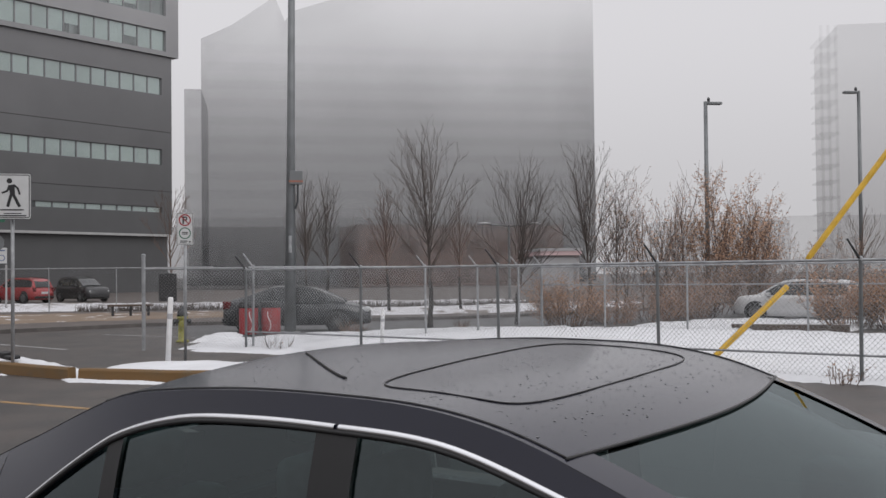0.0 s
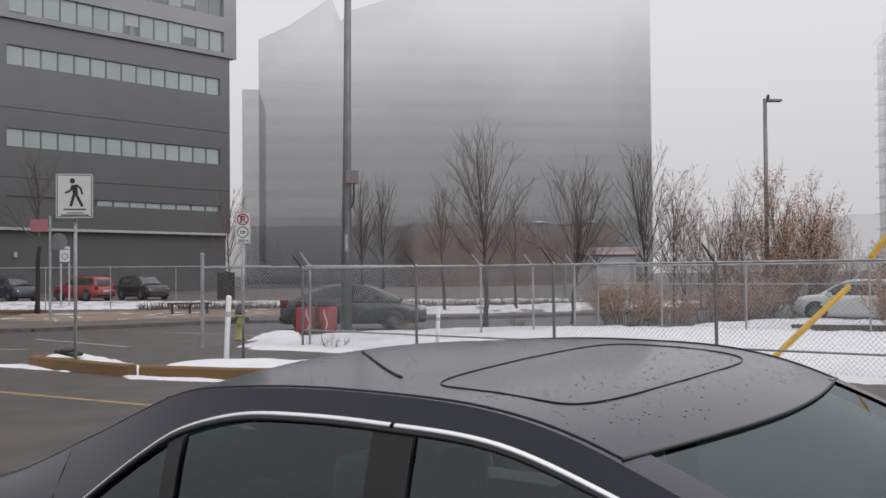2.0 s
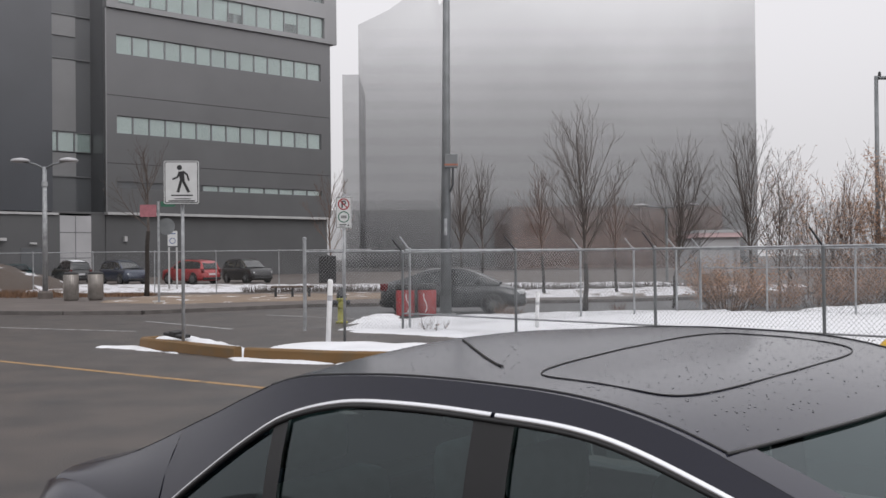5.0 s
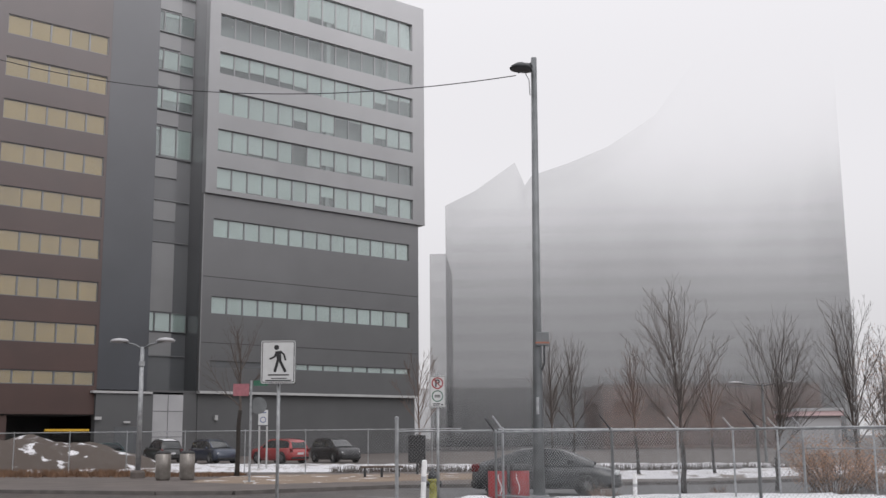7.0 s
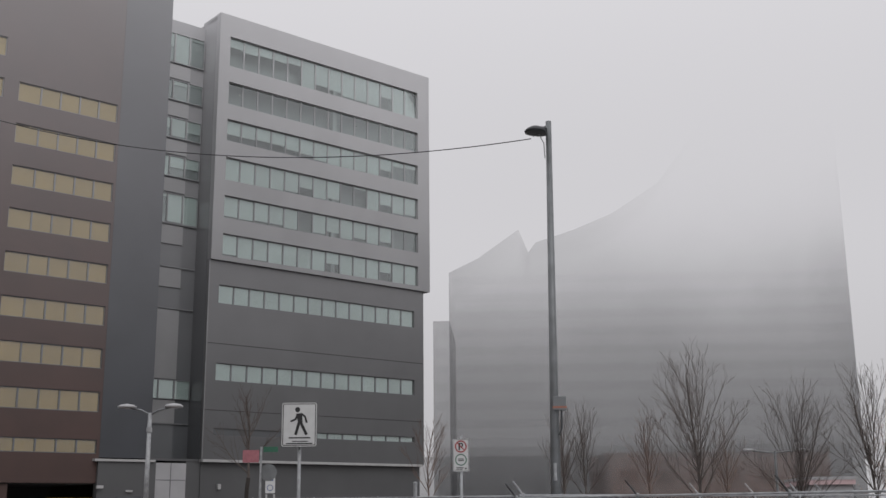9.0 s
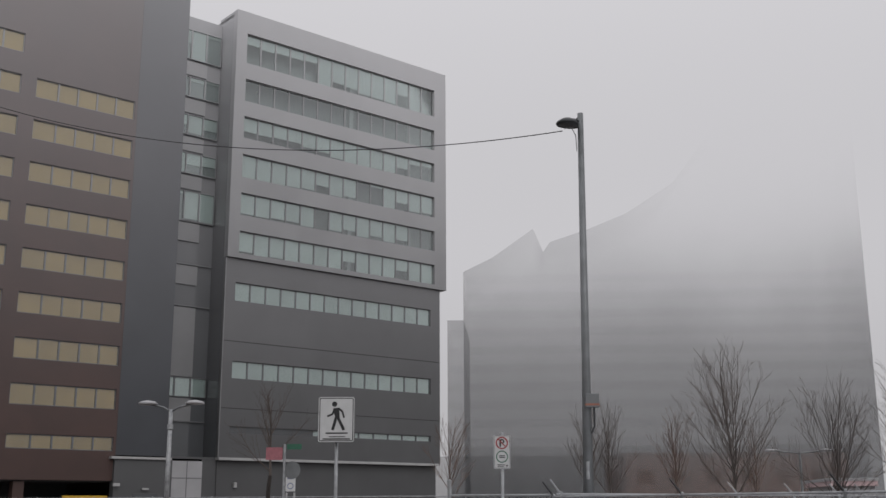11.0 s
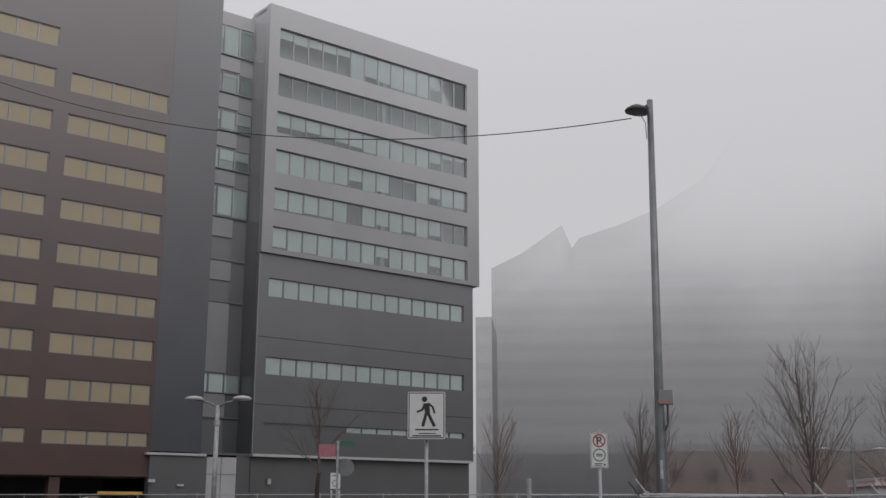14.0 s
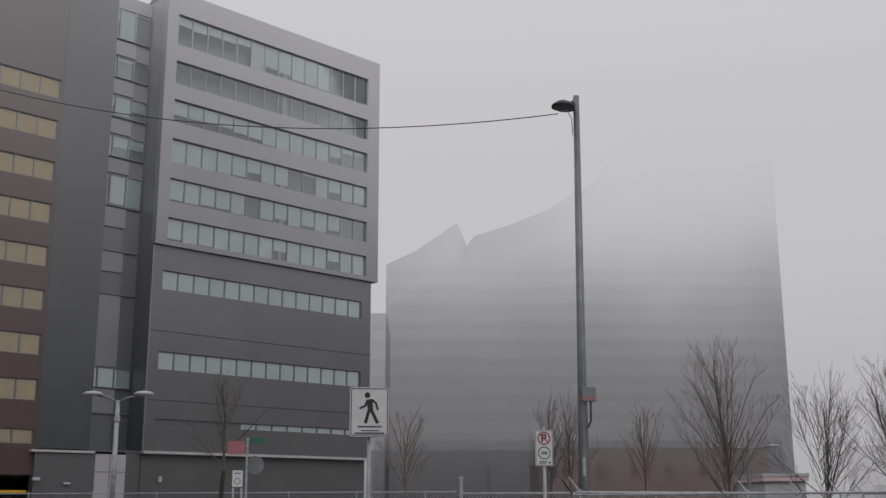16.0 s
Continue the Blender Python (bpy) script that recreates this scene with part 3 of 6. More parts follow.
def window_row(owner, s0, s1, n, z0, z1, y, blind_m, drops, first=1.0, pane_m="pane"):
    """A ribbon of n windows; drops: share of each pane that its blind covers."""
    w = (s1 - s0) / (n - 1 + first)
    x = s0
    for i in range(n):
        ww = w * (first if i == 0 else 1.0)
        h = z1 - z0
        fr = bmesh.new()
        t = 0.07
        box(fr, x, x + t, y - 0.03, y + 0.12, z0, z1)
        box(fr, x + ww - t, x + ww, y - 0.03, y + 0.12, z0, z1)
        box(fr, x + t, x + ww - t, y - 0.03, y + 0.12, z0, z0 + t)
        box(fr, x + t, x + ww - t, y - 0.03, y + 0.12, z1 - t, z1)
        win = part("window", fr, M["mullion"], owner)
        d = drops[i % len(drops)]
        if d > 0:
            bl = box(bmesh.new(), x + t, x + ww - t, y + 0.1, y + 0.14, z1 - t - (h - 2 * t) * d, z1 - t)
            part("blind", bl, blind_m, win)
        part("pane", box(bmesh.new(), x + t, x + ww - t, y + 0.02, y + 0.04, z0 + t, z1 - t), M[pane_m], win).visible_shadow = False
        x += ww


# main face: lower dark part and upper light part
ROWS_LOW = [(8.75, 9.4), (14.0, 15.75), (21.7, 23.6)]
ROWS_UP = [(26.55, 28.85), (30.5, 32.85), (34.5, 36.95), (38.7, 41.05), (42.7, 45.15), (46.9, 50.2)]
XL, XR = -26.3, 1.35
bands = []
z = 6.35
for a, b in ROWS_LOW:
    bands.append((z, a))
    z = b
bands.append((z, 26.0))
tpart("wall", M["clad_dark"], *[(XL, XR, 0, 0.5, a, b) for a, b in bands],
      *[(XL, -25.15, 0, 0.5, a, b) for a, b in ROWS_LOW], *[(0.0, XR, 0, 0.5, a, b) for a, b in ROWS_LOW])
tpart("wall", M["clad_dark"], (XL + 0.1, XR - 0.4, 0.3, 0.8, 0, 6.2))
tpart("trim", M["trimwhite"], (XL - 0.05, XR - 0.5, -0.35, 0.5, 6.15, 6.4), label="white metal canopy line")
for s in (11.1, 17.65):
    tpart("joint", M["seal"], (XL, XR, -0.012, 0.02, s, s + 0.05))
tpart("trim", M["clad_light"], (XL - 0.03, XL + 0.07, -0.04, 0.1, 6.4, 26.0))
bands = []
z = 26.05
for a, b in ROWS_UP:
    bands.append((z, a))
    z = b
bands.append((z, 52.6))
XU = 2.15
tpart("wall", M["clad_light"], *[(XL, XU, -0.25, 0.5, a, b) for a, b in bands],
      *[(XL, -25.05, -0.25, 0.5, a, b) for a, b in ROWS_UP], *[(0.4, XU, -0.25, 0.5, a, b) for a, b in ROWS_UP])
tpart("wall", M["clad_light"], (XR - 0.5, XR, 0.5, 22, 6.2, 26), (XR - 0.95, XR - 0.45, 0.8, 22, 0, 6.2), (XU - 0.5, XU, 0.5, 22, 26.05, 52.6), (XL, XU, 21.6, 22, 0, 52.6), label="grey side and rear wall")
tpart("roof", M["clad_dark"], (XL, XU - 0.5, 0.5, 21.6, 52.0, 52.3))
# sheet behind the windows, its dark colour painting unlit rooms
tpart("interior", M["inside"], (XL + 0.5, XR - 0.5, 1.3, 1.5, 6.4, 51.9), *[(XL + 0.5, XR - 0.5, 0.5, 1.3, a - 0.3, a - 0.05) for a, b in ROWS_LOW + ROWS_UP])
tpart("column", M["clad_light"], *[(s, s + 0.5, 0.25, 0.75, 26.05, 52) for s in (-11.5, -3.3)])
rnd = random.Random(4)
D = {0: [1.0], 1: [1.0], 2: [1.0],
     3: [0.9, 1, 0.95, 1, 1, 1, 1, 0.55, 1, 1, 1, 0.55, 1, 1],
     4: [0.9, 0.92, 0.85, 0.85, 0.95, 0.0, 0.9, 0.75, 0.95, 0.8, 0.95, 0.75, 0.0, 0.0],
     5: [1, 1, 1, 0.95, 0.9, 0.6, 0.95, 0.85, 0.0, 0.1, 1, 0.6, 0.9, 0.85],
     6: [0.65, 0.65, 0.6, 0.6, 0.7, 0.75, 0.9, 1, 1, 0.95, 1, 0.6, 0.25, 0.2],
     7: [0.0],
     8: [0.3, 0.35, 0.3, 0.3, 0.25, 1, 0.75, 0.8, 0.9, 0.9, 0.92, 0.5, 1, 1]}
for i, (a, b) in enumerate(ROWS_LOW):
    if i == 0:
        window_row(tower, -15.5, 0.0, 8, a, b, 0.18, M["blind"], D[0])
        tpart("louvre", M["curtain_dk"], (-25.15, -15.5, 0.2, 0.3, a, b))
    else:
        window_row(tower, -25.15, 0.0, 14, a, b, 0.18, M["blind"], D[i])
for i, (a, b) in enumerate(ROWS_UP):
    window_row(tower, -25.05, 0.4, 14, a, b, 0.02, M["blind"], D[3 + i])
# pale discs imitate lit ceiling spots inside the dark upper floors by colour alone
for s, zz in ((-23.2, 49.3), (-23.2, 44.3), (-8.0, 44.3)):
    m_l = M.get("spot") or mat("ceiling_spot", (0.8, 0.8, 0.75), 0.5)
    M["spot"] = m_l
    part("ceiling_spot", lathe(bmesh.new(), [(0.1, 0), (0.1, 0.05)], 8, at=(s, 0.6, zz)), m_l, tower)

# glass notch
NY = 3.0
GL = -31.6
tpart("wall", M["curtain_dk"], (GL, XL, NY, NY + 0.4, 0, 51.8), label="dark glass recess")
tpart("wall", M["curtain_dk"], (XL, XL + 0.3, 0.5, NY + 0.4, 6.4, 52.58))
for k, (a, b) in enumerate([(6.3, 6.5), (9.9, 12.1), (14.2, 21.0), (23.3, 25.2), (27.7, 29.6), (33.1, 34.5), (37.1, 38.6), (41.2, 42.7), (45.3, 46.8)]):
    tpart("spandrel", M["clad_light"], (GL + 0.1, -27.9, NY - 0.14, NY, a, b))
for k, (a, b) in enumerate([(12.2, 14.1), (29.8, 32.9), (34.7, 36.9), (38.8, 41.0), (42.9, 45.1), (47.0, 50.3)]):
    window_row(tower, GL + 0.1, -26.4, 3, a, b, NY - 0.2, M["blind"], [[1, 1, 1], [0.1, 0.95, 1], [1, 0.55, 0.5], [0.5, 0.9, 0.6], [0.0, 0.2, 0.1], [0.45, 1, 0.1]][k])
for zz in (9.8, 21.1, 25.3, 29.7):
    tpart("rail", M["mullion"], (GL + 0.1, -26.4, NY - 0.2, NY - 0.1, zz, zz + 0.1))

tpart("wall", M["clad_pale"], (GL - 0.9, -27.7, 0.35, 0.7, 0, 6.0), label="pale panelled entrance wall")
for s in (-31.0, -29.3):
    tpart("joint", M["mullion"], (s, s + 0.06, 0.33, 0.36, 0, 6.0))
for zz in (2.0, 4.4):
    tpart("joint", M["mullion"], (GL - 0.9, -27.7, 0.33, 0.36, zz, zz + 0.06))
tpart("wall", M["clad_dark"], (-27.7, XL + 0.1, 0.4, 0.8, 0, 6.2))
tpart("soffit", M["clad_dark"], (GL, XL + 0.1, 0.35, NY, 6.2, 6.4))
# blue-grey wing and brown wing
WY = -3.0
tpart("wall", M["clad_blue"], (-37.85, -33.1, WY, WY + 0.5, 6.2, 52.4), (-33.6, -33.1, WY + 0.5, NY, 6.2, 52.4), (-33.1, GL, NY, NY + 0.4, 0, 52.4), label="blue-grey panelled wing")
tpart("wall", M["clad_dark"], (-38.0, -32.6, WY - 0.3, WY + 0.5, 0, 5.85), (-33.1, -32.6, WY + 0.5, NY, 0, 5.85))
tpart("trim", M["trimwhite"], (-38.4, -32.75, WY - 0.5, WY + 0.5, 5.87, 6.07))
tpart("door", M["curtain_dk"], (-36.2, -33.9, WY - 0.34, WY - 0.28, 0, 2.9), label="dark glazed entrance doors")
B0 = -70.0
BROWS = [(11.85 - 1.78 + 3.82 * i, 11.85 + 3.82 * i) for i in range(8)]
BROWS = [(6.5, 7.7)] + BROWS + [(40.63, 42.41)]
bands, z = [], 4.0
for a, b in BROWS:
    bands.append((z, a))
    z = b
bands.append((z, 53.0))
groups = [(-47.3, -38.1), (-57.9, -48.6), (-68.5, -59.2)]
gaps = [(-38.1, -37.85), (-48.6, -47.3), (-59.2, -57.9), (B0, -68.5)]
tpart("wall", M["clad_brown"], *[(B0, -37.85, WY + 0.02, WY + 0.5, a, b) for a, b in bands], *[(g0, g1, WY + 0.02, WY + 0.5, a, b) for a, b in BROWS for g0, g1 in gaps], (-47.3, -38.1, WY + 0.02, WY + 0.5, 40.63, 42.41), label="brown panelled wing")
# the brown wing's unlit rooms, painted as a dark sheet
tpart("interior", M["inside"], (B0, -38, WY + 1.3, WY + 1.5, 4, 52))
for a, b in BROWS:
    for g0, g1 in groups[1 if a > 40 else 0:]:
        window_row(tower, g0, g1, 5, a, b, WY + 0.15, M["blindy"], [1.0], first=1.15, pane_m="paney")
# recess shade is put into the dark colour of soffit and wall
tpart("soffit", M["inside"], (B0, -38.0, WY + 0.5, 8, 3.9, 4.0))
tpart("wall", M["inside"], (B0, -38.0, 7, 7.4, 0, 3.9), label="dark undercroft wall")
for s in (-46.3, -56.3, -66.3):
    tpart("column", M["clad_brown"], (s, s + 0.9, WY + 0.3, WY + 1.2, 0, 3.9))
tpart("wall", M["clad_brown"], (B0 - 0.5, B0, WY, 20, 0, 53.0), (B0, XL, 20, 20.5, 0, 52))
tpart("roof", M["clad_dark"], (B0, -33.6, WY + 0.5, 20, 51.6, 51.9))
tpart("light_fitting", M["trimwhite"], (-38.2, -37.6, WY - 0.75, WY - 0.55, 3.55, 3.8))
tpart("light_fitting", M["trimwhite"], (-35.4, -34.8, WY - 0.5, WY - 0.35, 3.25, 3.42))
tpart("camera_box", M["trimwhite"], (-24.4, -24.1, 0.0, 0.3, 3.6, 4.1))
tpart("height_bar", M["yellow"], (-42.3, -38.4, WY - 0.1, WY, 2.55, 2.75), label="yellow clearance bar")

# ---- far buildings, faded in their materials to imitate fog ----
far_wall = fade_as_fog(mat("far_tower_panels", (0.12, 0.123, 0.128), 0.5, var=0.1, scale=0.05), 0.68, 1.0, 3.6)
far_dark = fade_as_fog(mat("far_tower_glass", (0.09, 0.094, 0.1), 0.4, var=0.1, scale=0.05), 3.7, 1.0, 3.6)
far_tower = thing("far_tower", pose(0, 225, 0), "wide dark tower fading upwards by a painted fog fade", "office tower")
far_band = fade_as_fog(mat("far_tower_bands", (0.1, 0.104, 0.11), 0.5, var=0.1, scale=0.05), 2.9, 1.2)
def fpart(owner, name, m, *boxes):
    bm = bmesh.new()
    for b in boxes:
        box(bm, *b)
    return part(name, bm, m, owner)


far_annex = fade_as_fog(mat("far_annex_panels", (0.13, 0.133, 0.138), 0.5, var=0.1, scale=0.05), 0.95, 1.0, 3.6)


def silhouette(owner, name, prof, y0, y1, m):
    """A block whose front outline is given by (x, z) corners."""
    bm = bmesh.new()
    lo = [bm.verts.new((x, y0, z)) for x, z in prof]
    hi = [bm.verts.new((x, y1, z)) for x, z in prof]
    bm.faces.new(lo)
    bm.faces.new(hi[::-1])
    for i in range(len(prof)):
        bm.faces.new((lo[i - 1], hi[i - 1], hi[i], lo[i]))
    bmesh.ops.recalc_face_normals(bm, faces=bm.faces)
    return part(name, bm, m, owner)


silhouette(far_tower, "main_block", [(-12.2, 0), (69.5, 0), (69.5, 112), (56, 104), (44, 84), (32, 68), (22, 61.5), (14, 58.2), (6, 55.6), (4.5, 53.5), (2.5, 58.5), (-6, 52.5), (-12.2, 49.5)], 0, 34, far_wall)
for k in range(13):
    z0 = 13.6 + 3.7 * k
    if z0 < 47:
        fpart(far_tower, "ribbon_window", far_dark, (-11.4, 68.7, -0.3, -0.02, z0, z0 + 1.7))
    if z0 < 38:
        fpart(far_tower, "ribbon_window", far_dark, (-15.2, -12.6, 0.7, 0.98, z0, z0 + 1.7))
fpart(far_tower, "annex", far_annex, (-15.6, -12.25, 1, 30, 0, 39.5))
podium_m = fade_as_fog(mat("podium_panels", (0.075, 0.078, 0.082), 0.6, var=0.15, scale=0.1), 1.2, 5.0, 1.3)
brick_m = fade_as_fog(mat("hazy_brick", (0.17, 0.09, 0.065), 0.8, var=0.2, scale=0.15), 1.15, 4.0, 1.3)
pod = thing("podium_building", pose(0, 205, 0), "dark low podium of the far tower", "building")
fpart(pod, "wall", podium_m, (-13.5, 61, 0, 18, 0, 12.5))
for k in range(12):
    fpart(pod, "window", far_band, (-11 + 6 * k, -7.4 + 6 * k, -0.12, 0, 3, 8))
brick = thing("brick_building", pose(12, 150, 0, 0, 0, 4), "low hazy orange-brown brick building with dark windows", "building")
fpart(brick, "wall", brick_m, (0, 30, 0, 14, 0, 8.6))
brick_win = fade_as_fog(mat("hazy_brick_window", (0.11, 0.075, 0.06), 0.6, var=0.15, scale=0.15), 2.4, 6.0, 1.3)
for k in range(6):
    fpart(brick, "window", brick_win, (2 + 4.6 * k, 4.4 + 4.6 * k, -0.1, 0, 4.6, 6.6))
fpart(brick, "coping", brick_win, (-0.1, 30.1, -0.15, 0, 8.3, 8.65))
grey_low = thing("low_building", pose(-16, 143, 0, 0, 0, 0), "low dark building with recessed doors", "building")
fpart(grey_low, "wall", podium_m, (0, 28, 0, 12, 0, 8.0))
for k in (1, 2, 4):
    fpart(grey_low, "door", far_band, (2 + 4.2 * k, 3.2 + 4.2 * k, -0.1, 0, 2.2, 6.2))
# pale fog is mixed into the shop's wall and fascia materials
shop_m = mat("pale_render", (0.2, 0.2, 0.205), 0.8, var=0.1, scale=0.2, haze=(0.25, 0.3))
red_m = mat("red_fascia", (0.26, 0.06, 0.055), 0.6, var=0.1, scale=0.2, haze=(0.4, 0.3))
shop = thing("low_shop", pose(24.6, 97, 0, 0, 0, -3), "low pale shop with a red fascia", "building")
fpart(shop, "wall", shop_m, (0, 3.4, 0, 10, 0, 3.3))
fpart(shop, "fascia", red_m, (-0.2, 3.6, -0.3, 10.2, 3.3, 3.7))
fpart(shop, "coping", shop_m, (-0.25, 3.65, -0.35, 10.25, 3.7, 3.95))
for k in range(1):
    fpart(shop, "window", far_dark, (1 + 3.2 * k, 3.2 + 3.2 * k, -0.06, 0, 0.8, 2.4))
site_m = fade_as_fog(mat("bare_concrete", (0.24, 0.23, 0.22), 0.8, var=0.1, scale=0.1), 2.1, 0.9)
site_d = fade_as_fog(mat("curtain_panel", (0.2, 0.19, 0.185), 0.6, var=0.1, scale=0.1), 1.25, 0.9)
site = thing("unfinished_tower", pose(124, 230, 0, 0, 0, -18), "unfinished concrete tower made faint by a painted fog fade", "office tower")
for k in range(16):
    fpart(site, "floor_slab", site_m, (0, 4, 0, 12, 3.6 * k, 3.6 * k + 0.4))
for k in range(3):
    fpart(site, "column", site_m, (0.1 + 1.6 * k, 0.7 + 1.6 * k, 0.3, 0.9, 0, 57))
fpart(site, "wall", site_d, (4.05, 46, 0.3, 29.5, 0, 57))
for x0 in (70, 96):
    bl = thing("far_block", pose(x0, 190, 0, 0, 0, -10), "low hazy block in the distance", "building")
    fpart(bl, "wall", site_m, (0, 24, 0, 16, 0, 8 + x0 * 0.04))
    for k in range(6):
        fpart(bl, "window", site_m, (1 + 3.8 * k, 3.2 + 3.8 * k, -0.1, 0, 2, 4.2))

# ---- cars ----
def curve(tab, x):
    """Smooth interpolation through (x, value) pairs."""
    xs = [p[0] for p in tab]
    if x <= xs[0]:
        return tab[0][1]
    if x >= xs[-1]:
        return tab[-1][1]
    i = max(k for k in range(len(xs)) if xs[k] <= x)
    i = min(i, len(xs) - 2)
    def slope(k):
        a, b = max(k - 1, 0), min(k + 1, len(xs) - 1)
        return (tab[b][1] - tab[a][1]) / (xs[b] - xs[a])
    h = xs[i + 1] - xs[i]
    t = (x - xs[i]) / h
    p0, p1, m0, m1 = tab[i][1], tab[i + 1][1], slope(i) * h, slope(i + 1) * h
    return (2 * t**3 - 3 * t**2 + 1) * p0 + (t**3 - 2 * t**2 + t) * m0 + (-2 * t**3 + 3 * t**2) * p1 + (t**3 - t**2) * m1


SEDAN = dict(
    L=(-2.1, 2.25), wheel=(-1.32, 1.3), R=0.325,
    rail=[(-1.85, 1.03), (-1.5, 1.11), (-1.27, 1.19), (-1.14, 1.24), (-1.0, 1.29), (-0.87, 1.34), (-0.74, 1.388), (-0.63, 1.42), (-0.5, 1.438), (-0.2, 1.458), (0.1, 1.459), (0.35, 1.446), (0.55, 1.408), (0.75, 1.336), (1.0, 1.226), (1.5, 0.976)],
    arch=[(-1.25, 0.932), (-1.14, 1.0), (-1.0, 1.096), (-0.89, 1.168), (-0.75, 1.253), (-0.61, 1.323), (-0.4, 1.375), (-0.2, 1.39), (0.08, 1.39), (0.41, 1.37), (0.69, 1.289), (0.97, 1.173), (1.22, 1.067)],
    crown=[(-1.85, 0.03), (-1.0, 0.04), (-0.6, 0.044), (0.0, 0.004), (0.4, 0.01), (0.8, 0.047), (1.5, 0.06)],
    wr=[(-1.85, 0.67), (-1.2, 0.67), (-0.8, 0.69), (0.0, 0.705), (0.55, 0.71), (1.0, 0.715), (1.5, 0.74)],
    belt=[(-1.85, 0.99), (-1.0, 0.95), (0.5, 0.925), (1.5, 0.89)], wb=[(-1.85, 0.74), (-1.0, 0.8), (0.3, 0.83), (1.5, 0.78)],
    top=[(-2.1, 0.75), (-2.06, 0.93), (-1.96, 1.0), (-1.7, 1.03), (-1.0, 0.96), (1.0, 0.92), (1.5, 0.91), (1.9, 0.82), (2.15, 0.73), (2.25, 0.6)],
    hw=[(-2.1, 0.62), (-2.0, 0.76), (-1.7, 0.85), (-0.5, 0.89), (0.8, 0.89), (1.6, 0.85), (2.05, 0.76), (2.25, 0.58)],
    rear=-0.72, front=0.69, bpost=0.13, dlo=(-1.17, 1.1), quarter=-0.62)
SUV = dict(
    L=(-2.25, 2.25), wheel=(-1.32, 1.33), R=0.36,
    rail=[(-2.1, 1.0), (-2.02, 1.25), (-1.85, 1.5), (-1.4, 1.59), (-0.6, 1.63), (0.15, 1.62), (0.45, 1.56), (0.75, 1.41), (1.05, 1.22), (1.3, 1.08)],
    crown=[(-2.1, 0.03), (-1.0, 0.05), (0.5, 0.05), (1.3, 0.04)],
    wr=[(-2.1, 0.7), (-1.4, 0.62), (0.2, 0.6), (0.8, 0.64), (1.45, 0.71)],
    belt=[(-2.1, 1.05), (-1.0, 1.03), (1.45, 0.98)], wb=[(-2.1, 0.78), (-1.0, 0.83), (1.45, 0.78)],
    top=[(-2.25, 0.7), (-2.18, 1.0), (-2.0, 1.05), (1.1, 1.05), (1.5, 1.04), (1.95, 0.99), (2.16, 0.9), (2.25, 0.7)],
    hw=[(-2.25, 0.7), (-2.1, 0.84), (-1.5, 0.91), (0.8, 0.92), (1.8, 0.89), (2.1, 0.83), (2.25, 0.7)],
    rear=-1.9, front=0.5, bpost=-0.25, dlo=(-1.95, 1.0), quarter=-1.2)


